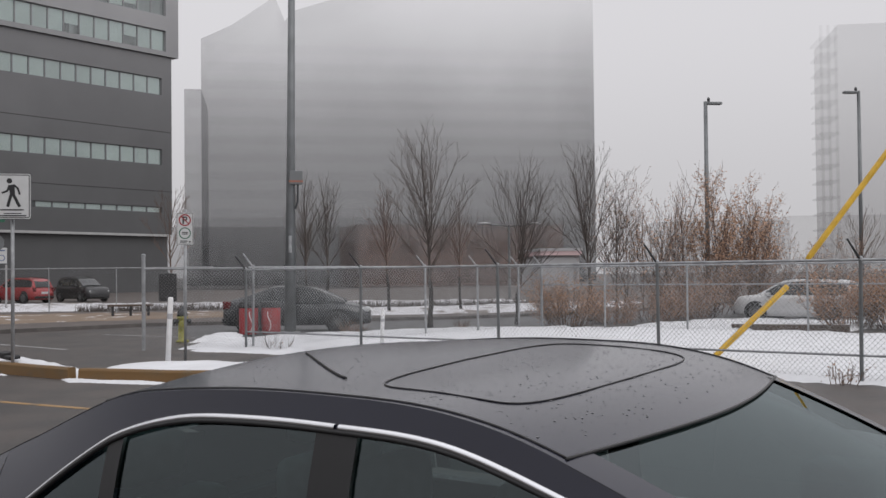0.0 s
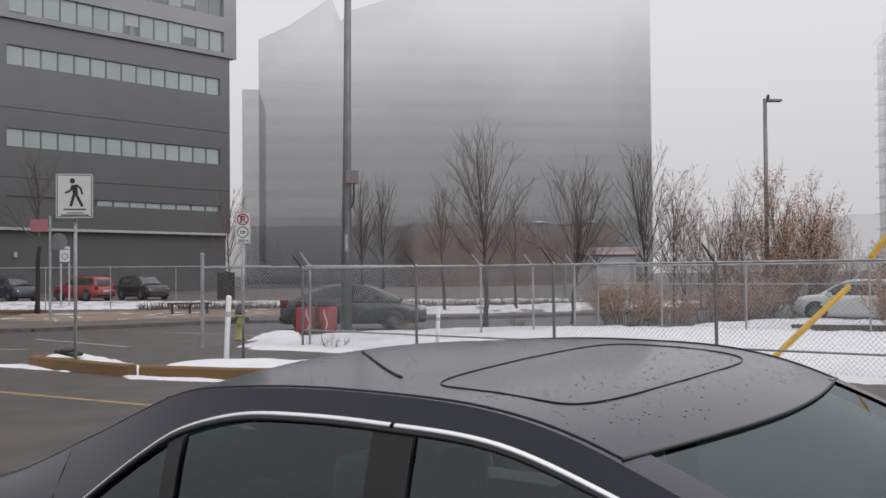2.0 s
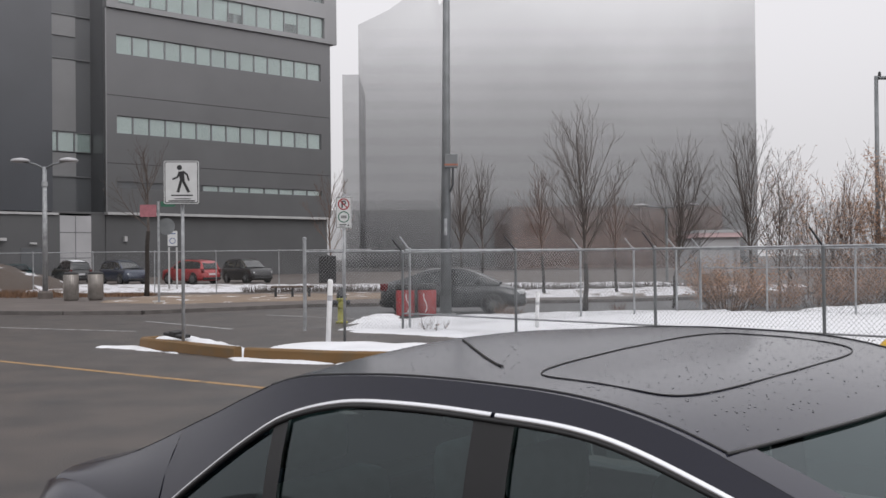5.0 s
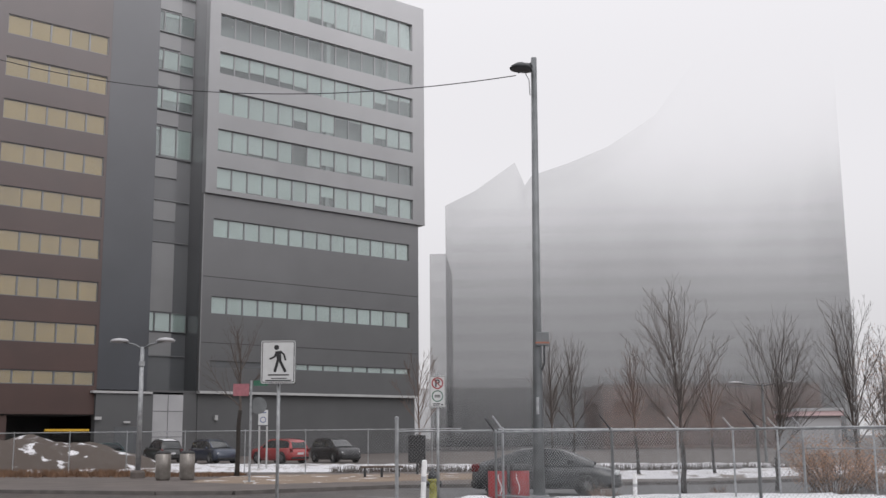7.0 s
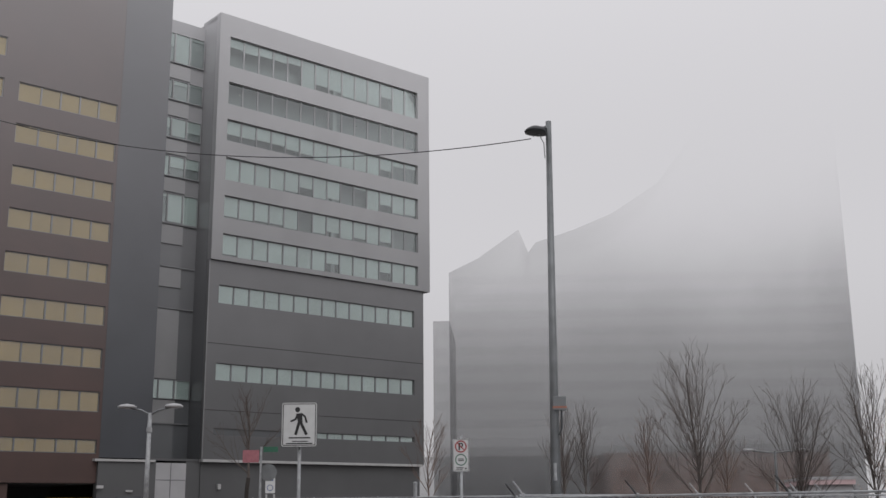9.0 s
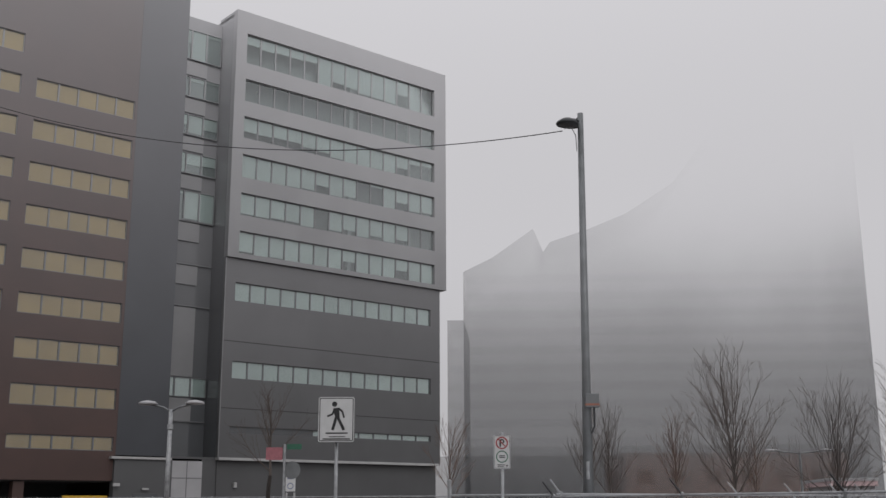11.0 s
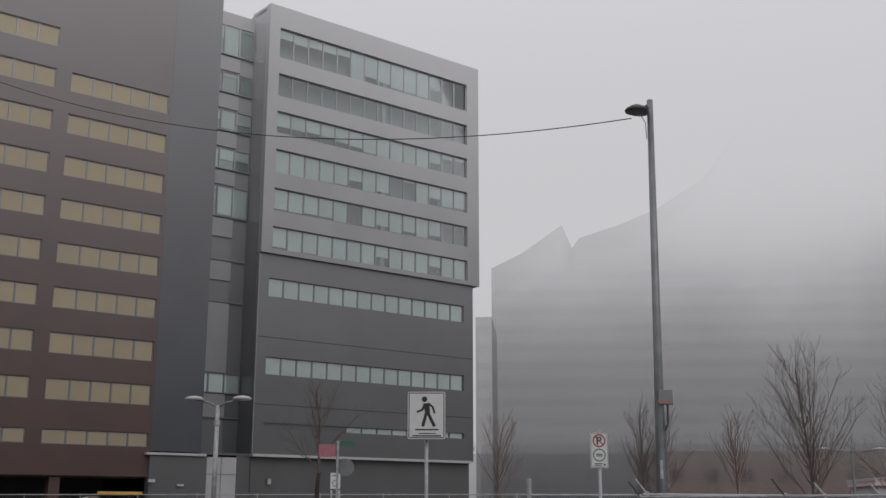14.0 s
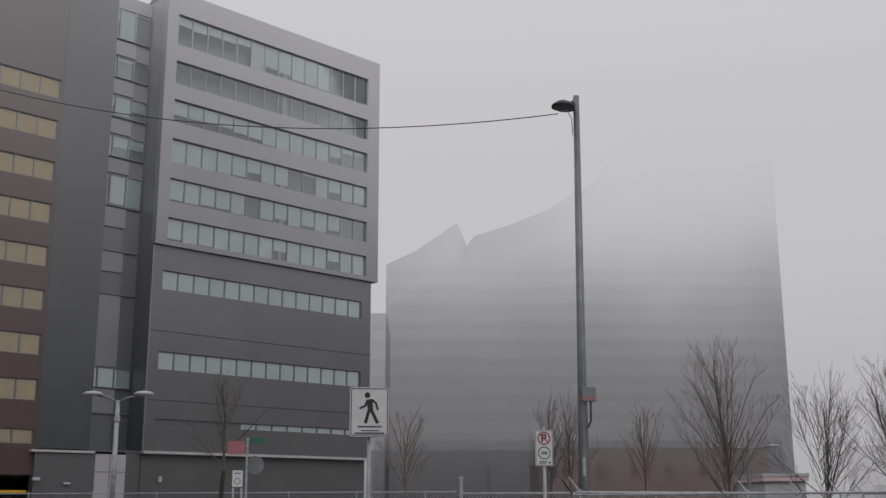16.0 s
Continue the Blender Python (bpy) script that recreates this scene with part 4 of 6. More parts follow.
def car(name, m, spec, body_m, label, detail=False, glass_m=None, group="parked cars", snowy=False):
    c = thing(name, m, label, "car", group)
    glass_m = glass_m or M["fargglass"]
    n_seg = 44 if detail else 22
    x_lo, x_hi = spec["L"]
    # lower body: closed sections from sill over the shoulder to the middle
    bm = bmesh.new()
    secs = []
    for i in range(n_seg + 1):
        x = x_lo + (x_hi - x_lo) * i / n_seg
        hw, zt = curve(spec["hw"], x), curve(spec["top"], x)
        lift = 0.1 * max(0, abs(x) - 1.9)
        half = [(0.0, 0.2 + lift), (hw * 0.93, 0.21 + lift), (hw * 0.99, 0.4), (hw, 0.62), (hw * 0.985, zt - 0.2 if zt > 0.8 else zt - 0.1), (hw * 0.955, zt - 0.09), (hw * 0.9, zt - 0.025), (hw * 0.72, zt), (0.0, zt + 0.012)]
        pts = half + [(-y, z) for y, z in half[-2:0:-1]]
        secs.append([bm.verts.new((x, y, z)) for y, z in pts])
    for a, b in zip(secs, secs[1:]):
        for k in range(len(a)):
            bm.faces.new((a[k], a[(k + 1) % len(a)], b[(k + 1) % len(a)], b[k]))
    bm.faces.new(secs[0])
    bm.faces.new(secs[-1][::-1])
    bmesh.ops.recalc_face_normals(bm, faces=bm.faces)
    # the cabin is open from above, so that one can look in
    if detail:
        cut = [f for f in bm.faces if -1.1 < f.calc_center_median().x < 0.95 and abs(f.calc_center_median().y) < 0.7 and f.calc_center_median().z > 0.8]
        bmesh.ops.delete(bm, geom=cut, context="FACES")
    part("body", bm, body_m, c, smooth=True)

    def S(x, w, side, off=0.0):
        """Greenhouse: w 0..1 from belt to rail, 1..2 from rail to the middle of the roof."""
        wb, zb, wr, zr = curve(spec["wb"], x), curve(spec["belt"], x), curve(spec["wr"], x), curve(spec["rail"], x)
        cr = curve(spec["crown"], x)
        if w <= 1:
            bow = 0.018 * math.sin(w * math.pi)
            y, z = wb + (wr - wb) * w + bow, zb + (zr - zb) * w
            return Vector((x, side * (y + off), z))
        u = w - 1
        y = wr * (1 - u)
        z = zr + cr * (1 - (1 - u) ** 2)
        return Vector((x, side * y, z + off))

    def patch(nm, xa, xb, wa, wb_, mm, off=0.0, nx=16, nw=6, sides=(1, -1), join=False, label=""):
        """A piece of the greenhouse; ends may be functions of w."""
        fa = xa if callable(xa) else (lambda w: xa)
        fb = xb if callable(xb) else (lambda w: xb)
        ga = wa if callable(wa) else (lambda x: wa)
        gb = wb_ if callable(wb_) else (lambda x: wb_)
        bm = bmesh.new()
        for side in sides:
            grid = []
            for i in range(nx + 1):
                col = []
                for j in range(nw + 1):
                    k = j / nw
                    x = fa(1 + k) + (fb(1 + k) - fa(1 + k)) * i / nx if callable(xa) or callable(xb) else xa + (xb - xa) * i / nx
                    w = ga(x) + (gb(x) - ga(x)) * k
                    col.append(bm.verts.new(S(x, w, side, off)))
                grid.append(col)
            for i in range(nx):
                for j in range(nw):
                    bm.faces.new((grid[i][j], grid[i + 1][j], grid[i + 1][j + 1], grid[i][j + 1]))
        bmesh.ops.remove_doubles(bm, verts=bm.verts, dist=0.0008)
        bmesh.ops.recalc_face_normals(bm, faces=bm.faces)
        if bm.faces and sum(f.normal.z for f in bm.faces) < -0.1 * len(bm.faces):
            bmesh.ops.reverse_faces(bm, faces=bm.faces)
        return part(nm, bm, mm, c, label, smooth=True)

    xr0, xf0 = spec["rail"][0][0], spec["rail"][-1][0]
    rear, front = spec["rear"], spec["front"]
    nx = 30 if detail else 14
    bow_f = lambda w: front + 0.1 * math.sin((w - 1) * math.pi / 2)
    bow_r = lambda w: rear - 0.06 * math.sin((w - 1) * math.pi / 2)
    d0, d1 = spec["dlo"]

    def head(x):
        """How far up the side the glass reaches."""
        gap = curve(spec["rail"], x) - curve(spec["belt"], x)
        if "arch" in spec:
            return min(0.97, max(0.0, (curve(spec["arch"], x) - curve(spec["belt"], x)) / max(gap, 0.02)))
        return max(0.0, 1 - 0.075 / max(gap, 0.02))

    patch("roof", bow_r, bow_f, 1.0, 2.0, body_m, 0.0, nx, 8)
    patch("windscreen", bow_f, lambda w: xf0, 1.1, 2.0, glass_m, -0.004, 12, 8, label="slanted windscreen")
    patch("rear_window", lambda w: xr0, bow_r, 1.12, 2.0, glass_m, -0.004, 12, 8, label="slanted rear window")
    for sd in (1, -1):
        patch("pillar", xr0, rear, 1.0, 1.16, body_m, 0.002, 12, 2, sides=(sd,))
        patch("pillar", front, xf0, 1.0, 1.13, body_m, 0.002, 12, 2, sides=(sd,))
        patch("side_frame", d0, d1, head, 1.0, body_m, 0.0, nx, 2, sides=(sd,))
        patch("pillar", xr0, d0, 0.0, 1.0, body_m, 0.0, 8, 4, sides=(sd,))
        patch("pillar", d1, xf0, 0.0, 1.0, body_m, 0.0, 4, 4, sides=(sd,))
    bp, qx = spec["bpost"], spec["quarter"]
    sections = [(d0, qx - 0.03), (qx + 0.03, bp - 0.06), (bp + 0.06, d1)]
    for a, b in sections:
        for side in (1, -1):
            patch("side_window", a, b, 0.0, head, glass_m, -0.012, 12, 4, sides=(side,))
    for a, b in ((qx - 0.03, qx + 0.03), (bp - 0.06, bp + 0.06)):
        for sd in (1, -1):
            patch("pillar", a, b, 0.0, head, M["seal"], -0.002, 2, 4, sides=(sd,))
    if detail:
        for side in (1, -1):
            # bright moulding over the side windows, in two lengths that meet at the middle pillar
            for a, b in ((d0 + 0.02, bp - 0.006), (bp + 0.006, d1 - 0.02)):
                bmx = bmesh.new()
                xs = [a + (b - a) * i / 30 for i in range(31)]
                rows = []
                for x in xs:
                    h = head(x)
                    gap = max(0.05, curve(spec["rail"], x) - curve(spec["belt"], x))
                    rows.append([bmx.verts.new(S(x, min(1, h + k / gap), side, o)) for k, o in ((-0.002, 0.001), (0.002, 0.007), (0.009, 0.007), (0.0118, 0.001))])
                for r0, r1 in zip(rows, rows[1:]):
                    for k in range(3):
                        bmx.faces.new((r0[k], r1[k], r1[k + 1], r0[k + 1]))
                bmesh.ops.recalc_face_normals(bmx, faces=bmx.faces)
                part("moulding", bmx, M["chrome"], c, "bright chrome window moulding", smooth=True)
            bmx = bmesh.new()
            xs = [d0 + 0.04 + (d1 - d0 - 0.08) * i / 40 for i in range(41)]
            tube(bmx, [S(x, max(0, head(x) - 0.012), side, 0.0) for x in xs], 0.007, 6)
            part("window_seal", bmx, M["seal"], c, smooth=True)
            bmx = bmesh.new()
            tube(bmx, [S(x, 1.03, side, 0.001) for x in [rear - 0.75 + (front - rear + 0.75) * i / 40 for i in range(41)]], 0.003, 6)
            part("roof_gutter", bmx, M["seal"], c, smooth=True)
        # sunroof outline, header lines
        ring = []
        for k in range(64):
            a = 2 * math.pi * k / 64
            ex, ey = math.copysign(abs(math.cos(a)) ** 0.3, math.cos(a)), math.copysign(abs(math.sin(a)) ** 0.3, math.sin(a))
            far, fwd = (ey + 1) / 2, (ex + 1) / 2
            x = (0.075 - 0.06 * far) * (1 - fwd) + 0.5 * fwd + 0.03 * (1 - ey * ey) * (2 * fwd - 1)
            lat = -0.54 + 1.08 * far
            ring.append(S(x, 2 - min(1, abs(lat) / curve(spec["wr"], x)), 1 if lat >= 0 else -1, 0.0015))
        tube(bmx := bmesh.new(), ring + ring[:1], 0.002, 6, cap=False)
        sr = part("sunroof_seal", bmx, M["seal"], c, "black rubber seal round the sunroof", smooth=True)
        for fn, off in ((bow_f, 0.002), (bow_r, 0.002)):
            line = [S(fn(1.02 + 0.98 * k / 16), 1.02 + 0.98 * k / 16, 1, off) for k in range(17)] + [S(fn(2 - 0.98 * k / 16), 2 - 0.98 * k / 16, -1, off) for k in range(1, 17)]
            tube(bmx := bmesh.new(), line, 0.0042, 6)
            part("glass_seal", bmx, M["seal"], c, smooth=True)
        line = []
        for k in range(17):
            lat = -0.47 + 0.37 * (k / 16) ** 1.1
            x = -0.05 - 0.45 * k / 16
            line.append(S(x, 2 - abs(lat) / curve(spec["wr"], x), 1 if lat > 0 else -1, 0.002))
        tube(bmx := bmesh.new(), line, 0.004, 6)
        part("roof_seam", bmx, M["seal"], c, smooth=True)
        # rain drops
        rd = random.Random(5)
        bmx = bmesh.new()
        for _ in range(2600):
            x, w, sd = rd.uniform(-0.75, 0.7), 1.05 + 0.95 * rd.random(), rd.choice((1, -1))
            r = 0.0009 + 0.0028 * rd.random() ** 2.2
            q = S(x, w, sd, 0.0)
            ring = [bmx.verts.new(q + Vector((r * 1.2 * math.cos(k * math.pi / 3), r * math.sin(k * math.pi / 3), 0.0002))) for k in range(6)]
            top = bmx.verts.new(q + Vector((0, 0, r * 0.55)))
            for k in range(6):
                bmx.faces.new((ring[k], ring[(k + 1) % 6], top))
        tagged(part("rain_film", bmx, M["drop"], c, "small rain drops"), kind="stuff")
        # cabin
        for sx, sy in ((0.35, -0.37), (0.35, 0.37), (-0.55, -0.4), (-0.55, 0.4)):
            bmx = bmesh.new()
            box(bmx, sx - 0.28, sx + 0.25, sy - 0.24, sy + 0.24, 0.35, 0.55, 0.06)
            box(bmx, sx - 0.36, sx - 0.2, sy - 0.24, sy + 0.24, 0.5, 1.08, 0.07)
            box(bmx, sx - 0.4, sx - 0.28, sy - 0.13, sy + 0.13, 1.1, 1.26, 0.05)
            part("car_seat", bmx, M["upholstery"], c, smooth=True)
        part("dashboard", box(bmesh.new(), 0.95, 1.4, -0.7, 0.7, 0.6, 0.93, 0.08), M["seal"], c)
        part("parcel_shelf", box(bmesh.new(), -1.5, -1.0, -0.6, 0.6, 0.9, 0.955, 0.02), M["seal"], c)
        # boot lid gap, tail lamps, bumper line
        part("boot_lid_gap", tube(bmesh.new(), [(-1.7, -0.62, 1.032), (-1.94, -0.6, 1.005), (-2.05, -0.56, 0.945), (-2.05, 0.56, 0.945), (-1.94, 0.6, 1.005), (-1.7, 0.62, 1.032)], 0.005, 6), M["seal"], c)
        for side in (1, -1):
            part("side_mirror", box(bmesh.new(), 0.72, 0.92, side * 0.9 - 0.1, side * 0.9 + 0.1, 0.93, 1.08, 0.04), body_m, c, smooth=True)
            part("tail_lamp", box(bmesh.new(), -2.09, -1.92, side * 0.62 - 0.12, side * 0.62 + 0.12, 0.72, 0.88, 0.04), M["lampred"], c, "red tail lamp", smooth=True)
    else:
        for side in (1, -1):
            part("tail_lamp", box(bmesh.new(), x_lo + 0.01, x_lo + 0.25, side * 0.72 - 0.08, side * 0.72 + 0.08, 0.75, 1.0, 0.03), M["lampred"], c, "red tail lamp", smooth=True)
            part("side_mirror", box(bmesh.new(), 0.75, 0.93, side * 0.93 - 0.09, side * 0.93 + 0.09, 1.0, 1.14, 0.03), body_m, c, smooth=True)
        if spec is SUV:
            for side in (1, -1):
                part("roof_rail", tube(bmesh.new(), [S(-1.6 + 1.9 * k / 6, 1.08, side, 0.04) for k in range(7)], 0.018, 6), M["seal"], c)
    for side in (1, -1):
        part("headlamp", box(bmesh.new(), x_hi - 0.32, x_hi - 0.04, side * 0.6 - 0.12, side * 0.6 + 0.12, 0.62, 0.76, 0.04), M["lampglass"], c, "clear headlamp", smooth=True)
        for wx in spec["wheel"]:
            hw = curve(spec["hw"], wx)
            R = spec["R"]
            # flat black disc paints the shaded gap of an arch that isn't cut
            part("wheel_arch", lathe(bmesh.new(), [(R + 0.07, -0.02), (R + 0.07, 0.012)], 24, "y", (wx, side * hw * 0.985, R + 0.02)), M["seal"], c)
            wh = part("wheel", lathe(bmesh.new(), [(R * 0.6, -0.11), (R * 0.97, -0.1), (R, -0.06), (R, 0.06), (R * 0.97, 0.1), (R * 0.62, 0.1)], 24, "y", (wx, side * (hw - 0.075), R)), M["tyre"], c, "black tyre", smooth=True)
            bmr = lathe(bmesh.new(), [(R * 0.12, 0), (R * 0.12, 0.02)], 12, "y", (wx, side * (hw + 0.03), R))
            for k in range(10):
                a = 2 * math.pi * k / 10
                tube(bmr, [(wx, side * (hw + 0.03), R), (wx + R * 0.62 * math.cos(a), side * (hw + 0.03), R + R * 0.62 * math.sin(a))], [0.03, 0.016], 6)
            lathe(bmr, [(R * 0.66, 0), (R * 0.66, 0.02), (R * 0.56, 0.02), (R * 0.56, 0)], 24, "y", (wx, side * (hw + 0.025), R))
            part("rim", bmr, M["rim"], wh, "alloy rim")
    part("number_plate", box(bmesh.new(), x_lo - 0.012, x_lo + 0.02, -0.26, 0.26, 0.6, 0.74), M["plate"], c)
    part("bumper", box(bmesh.new(), x_lo - 0.03, x_lo + 0.3, -0.74, 0.74, 0.3, 0.46, 0.05), M["seal"], c)
    part("bumper", box(bmesh.new(), x_hi - 0.3, x_hi + 0.03, -0.72, 0.72, 0.28, 0.42, 0.05), M["seal"], c)
    if snowy:
        patch("snow_cap", rear + 0.1, front - 0.1, 1.25, 2.0, M["snow"], 0.03, 10, 5, label="snow on the roof")
    return c


navy = mat("dark_navy_paint", (0.012, 0.013, 0.026), 0.26, 0.2, var=0.1, scale=2.0, coat=0.45, spec=0.35)
NEAR = pose(0.322, 4.087, 0, 2.08, 0, -43.0)     # the lot falls towards the street side
car("sedan", NEAR, SEDAN, navy, "dark navy sedan with wet roof and chrome window trim", True, M["carglass"])
car("suv", pose(-15.9, 76.5, 0.11, 0, 0, 140), SUV, paint("red_paint", (0.3, 0.03, 0.032)), "red sport utility car parked before the tower")
car("suv", pose(-12.3, 78.0, 0.11, 0, 0, -52), SUV, paint("black_paint", (0.018, 0.018, 0.02)), "black sport utility car parked beside the red one")
car("hatchback", pose(-20.8, 77.6, 0.11, 0, 0, -50), SUV, paint("dark_blue_paint", (0.025, 0.035, 0.06)), "dark blue car parked before the tower")
car("suv", pose(-26.05, 82.89, 0.11, 0, 0, 125), SUV, paint("charcoal_paint", (0.02, 0.022, 0.022)), "charcoal sport utility car with snow on its roof", snowy=True)
car("sedan", pose(-30.97, 84.71, 0.11, 0, 0, -48), SEDAN, paint("teal_paint", (0.02, 0.06, 0.065)), "dark teal sedan parked behind the soil mound")
car("sedan", pose(0.75, 35.4, 0, 0, 0, -7) @ Matrix.Diagonal((1.03, 1, 0.95, 1)), SEDAN, paint("graphite_paint", (0.028, 0.03, 0.033)), "graphite sedan parked behind the fence")
car("suv", pose(17.7, 35.6, 0, 0, 0, 132) @ Matrix.Diagonal((0.94, 1, 0.86, 1)), SUV, paint("white_paint", (0.5, 0.5, 0.5)), "white sport utility car parked by the brush")

# ---- fences ----
def chain_link(bm, length, z0, z1, pitch=0.085, r=0.002):
    """Crossed diagonal wires over a panel along x."""
    h = z1 - z0
    for sgn in (1, -1):
        k = -h
        while k < length:
            a, b = k, k + h
            x0, x1 = max(a, 0), min(b, length)
            if x1 - x0 > 0.01:
                u0, u1 = (x0 - a) / h, (x1 - a) / h
                za, zb = (z0 + u0 * h, z0 + u1 * h) if sgn > 0 else (z1 - u0 * h, z1 - u1 * h)
                tube(bm, [(x0, sgn * 0.003, za), (x1, sgn * 0.003, zb)], r, 3, cap=False)
            k += pitch
    return bm


def fence(a, b, posts, h, label, arm=0, post_m="galv", end_rise=0.0, low_rail=None, mid_rail=None, z=0.0, pitch=0.085, post_r=0.03):
    length = (Vector(b[:2]) - Vector(a[:2])).length
    f = thing("chain_link_fence", along((a[0], a[1], z), b), label, "fence", "wire fences")
    for i, s in enumerate(posts):
        lean = random.Random(i + int(a[0] * 10)).uniform(-0.02, 0.02)
        p = part("post", tube(bmesh.new(), [(s, 0, -0.1), (s + lean, 0, h + 0.03 + (end_rise if i == 0 else 0))], post_r, 10), M[post_m], f)
        part("post_cap", lathe(bmesh.new(), [(post_r * 1.25, 0), (post_r * 1.2, 0.04), (post_r * 0.5, 0.06)], 10, at=(s + lean, 0, h + (end_rise if i == 0 else 0))), M["galv"], p)
        if arm:
            part("barb_arm", tube(bmesh.new(), [(s + lean, 0, h), (s + lean - 0.12 * (1 if arm > 0 else 1), 0.22 * arm, h + 0.32)], [0.022, 0.016], 6), M["darkmetal" if post_m == "polegrey" else "galv"], p)
    part("top_rail", tube(bmesh.new(), [(0, 0, h), (length, 0, h)], 0.022, 8), M["galv"], f)
    for zz in (low_rail, mid_rail):
        if zz:
            part("rail", tube(bmesh.new(), [(0, 0.03, zz), (length, 0.03, zz)], 0.019, 8), M["galv"], f)
    tagged(part("wire_mesh", chain_link(bmesh.new(), length, 0.06, h, pitch, 0.0026), M["wire"], f, "galvanised diamond wire mesh"), kind="stuff")
    return f


CORNER, FAR_END = (-0.67, 26.9), (11.9, 12.37)
fence((-3.03, 27.4), CORNER, [0.0], 1.9, "short galvanised chain-link fence panel ending in a tall post", end_rise=0.3, post_r=0.045)
fence(CORNER, FAR_END, [0.0, 3.72, 7.35, 10.75, 14.15, 17.6], 1.86, "galvanised chain-link fence with barbed-wire arms along the yard", arm=-1, post_m="polegrey", low_rail=0.42)
BACK = (8.2, 33.9)
fence((-0.6, 27.0), BACK, [0.12, 6.0, 8.2, 10.1, 11.2], 1.92, "rear chain-link fence of the snowy yard", arm=1)
fence(BACK, (17.5, 24.6), [0.05, 2.2, 4.8, 8.2, 11.6], 1.9, "rear chain-link fence before the brush", mid_rail=1.35)
fence((-30, 56), (-2.5, 52.2), [2 + 3.05 * k for k in range(9)], 2.15, "low grey wire fence along the parking lot", pitch=0.16, post_r=0.025)

# ---- signs and small street things ----
def plate(bm, w, h, t, r, n=5):
    """A rounded upright plate in the xz plane, its face towards -y."""
    pts = []
    for cx, cz, a0 in ((w / 2 - r, h / 2 - r, 0), (-w / 2 + r, h / 2 - r, 90), (-w / 2 + r, -h / 2 + r, 180), (w / 2 - r, -h / 2 + r, 270)):
        for k in range(n + 1):
            a = radians(a0 + 90 * k / n)
            pts.append((cx + r * math.cos(a), cz + r * math.sin(a)))
    f0 = [bm.verts.new((x, -t / 2, z)) for x, z in pts]
    f1 = [bm.verts.new((x, t / 2, z)) for x, z in pts]
    bm.faces.new(f0)
    bm.faces.new(f1[::-1])
    for i in range(len(pts)):
        bm.faces.new((f0[i - 1], f1[i - 1], f1[i], f0[i]))
    bmesh.ops.recalc_face_normals(bm, faces=bm.faces)
    return bm


def frame_ring(bm, w, h, r, band, y):
    """A thin border line on a plate."""
    def outline(w, h, r):
        return [(cx + r * math.cos(radians(a0 + 18 * k)), cz + r * math.sin(radians(a0 + 18 * k))) for cx, cz, a0 in
                ((w / 2 - r, h / 2 - r, 0), (-w / 2 + r, h / 2 - r, 90), (-w / 2 + r, -h / 2 + r, 180), (w / 2 - r, -h / 2 + r, 270)) for k in range(6)]
    o, i = outline(w, h, r), outline(w - 2 * band, h - 2 * band, max(0.004, r - band))
    vo, vi = [bm.verts.new((x, y, z)) for x, z in o], [bm.verts.new((x, y, z)) for x, z in i]
    for k in range(len(o)):
        bm.faces.new((vo[k - 1], vo[k], vi[k], vi[k - 1]))
    return bm


def bar(bm, p, q, w, y, w2=None):
    """A flat bar from p to q in the xz plane."""
    p, q = Vector(p), Vector(q)
    d = (q - p).normalized()
    n0, n1 = Vector((-d.y, d.x)) * w / 2, Vector((-d.y, d.x)) * (w2 or w) / 2
    bm.faces.new([bm.verts.new((v.x, y, v.y)) for v in (p + n0, p - n0, q - n1, q + n1)])


def disc(bm, c, r, y, n=20, r_in=0.0):
    if not r_in:
        bm.faces.new([bm.verts.new((c[0] + r * math.cos(2 * math.pi * k / n), y, c[1] + r * math.sin(2 * math.pi * k / n))) for k in range(n)])
        return
    o = [bm.verts.new((c[0] + r * math.cos(2 * math.pi * k / n), y, c[1] + r * math.sin(2 * math.pi * k / n))) for k in range(n)]
    i = [bm.verts.new((c[0] + r_in * math.cos(2 * math.pi * k / n), y, c[1] + r_in * math.sin(2 * math.pi * k / n))) for k in range(n)]
    for k in range(n):
        bm.faces.new((o[k - 1], o[k], i[k], i[k - 1]))


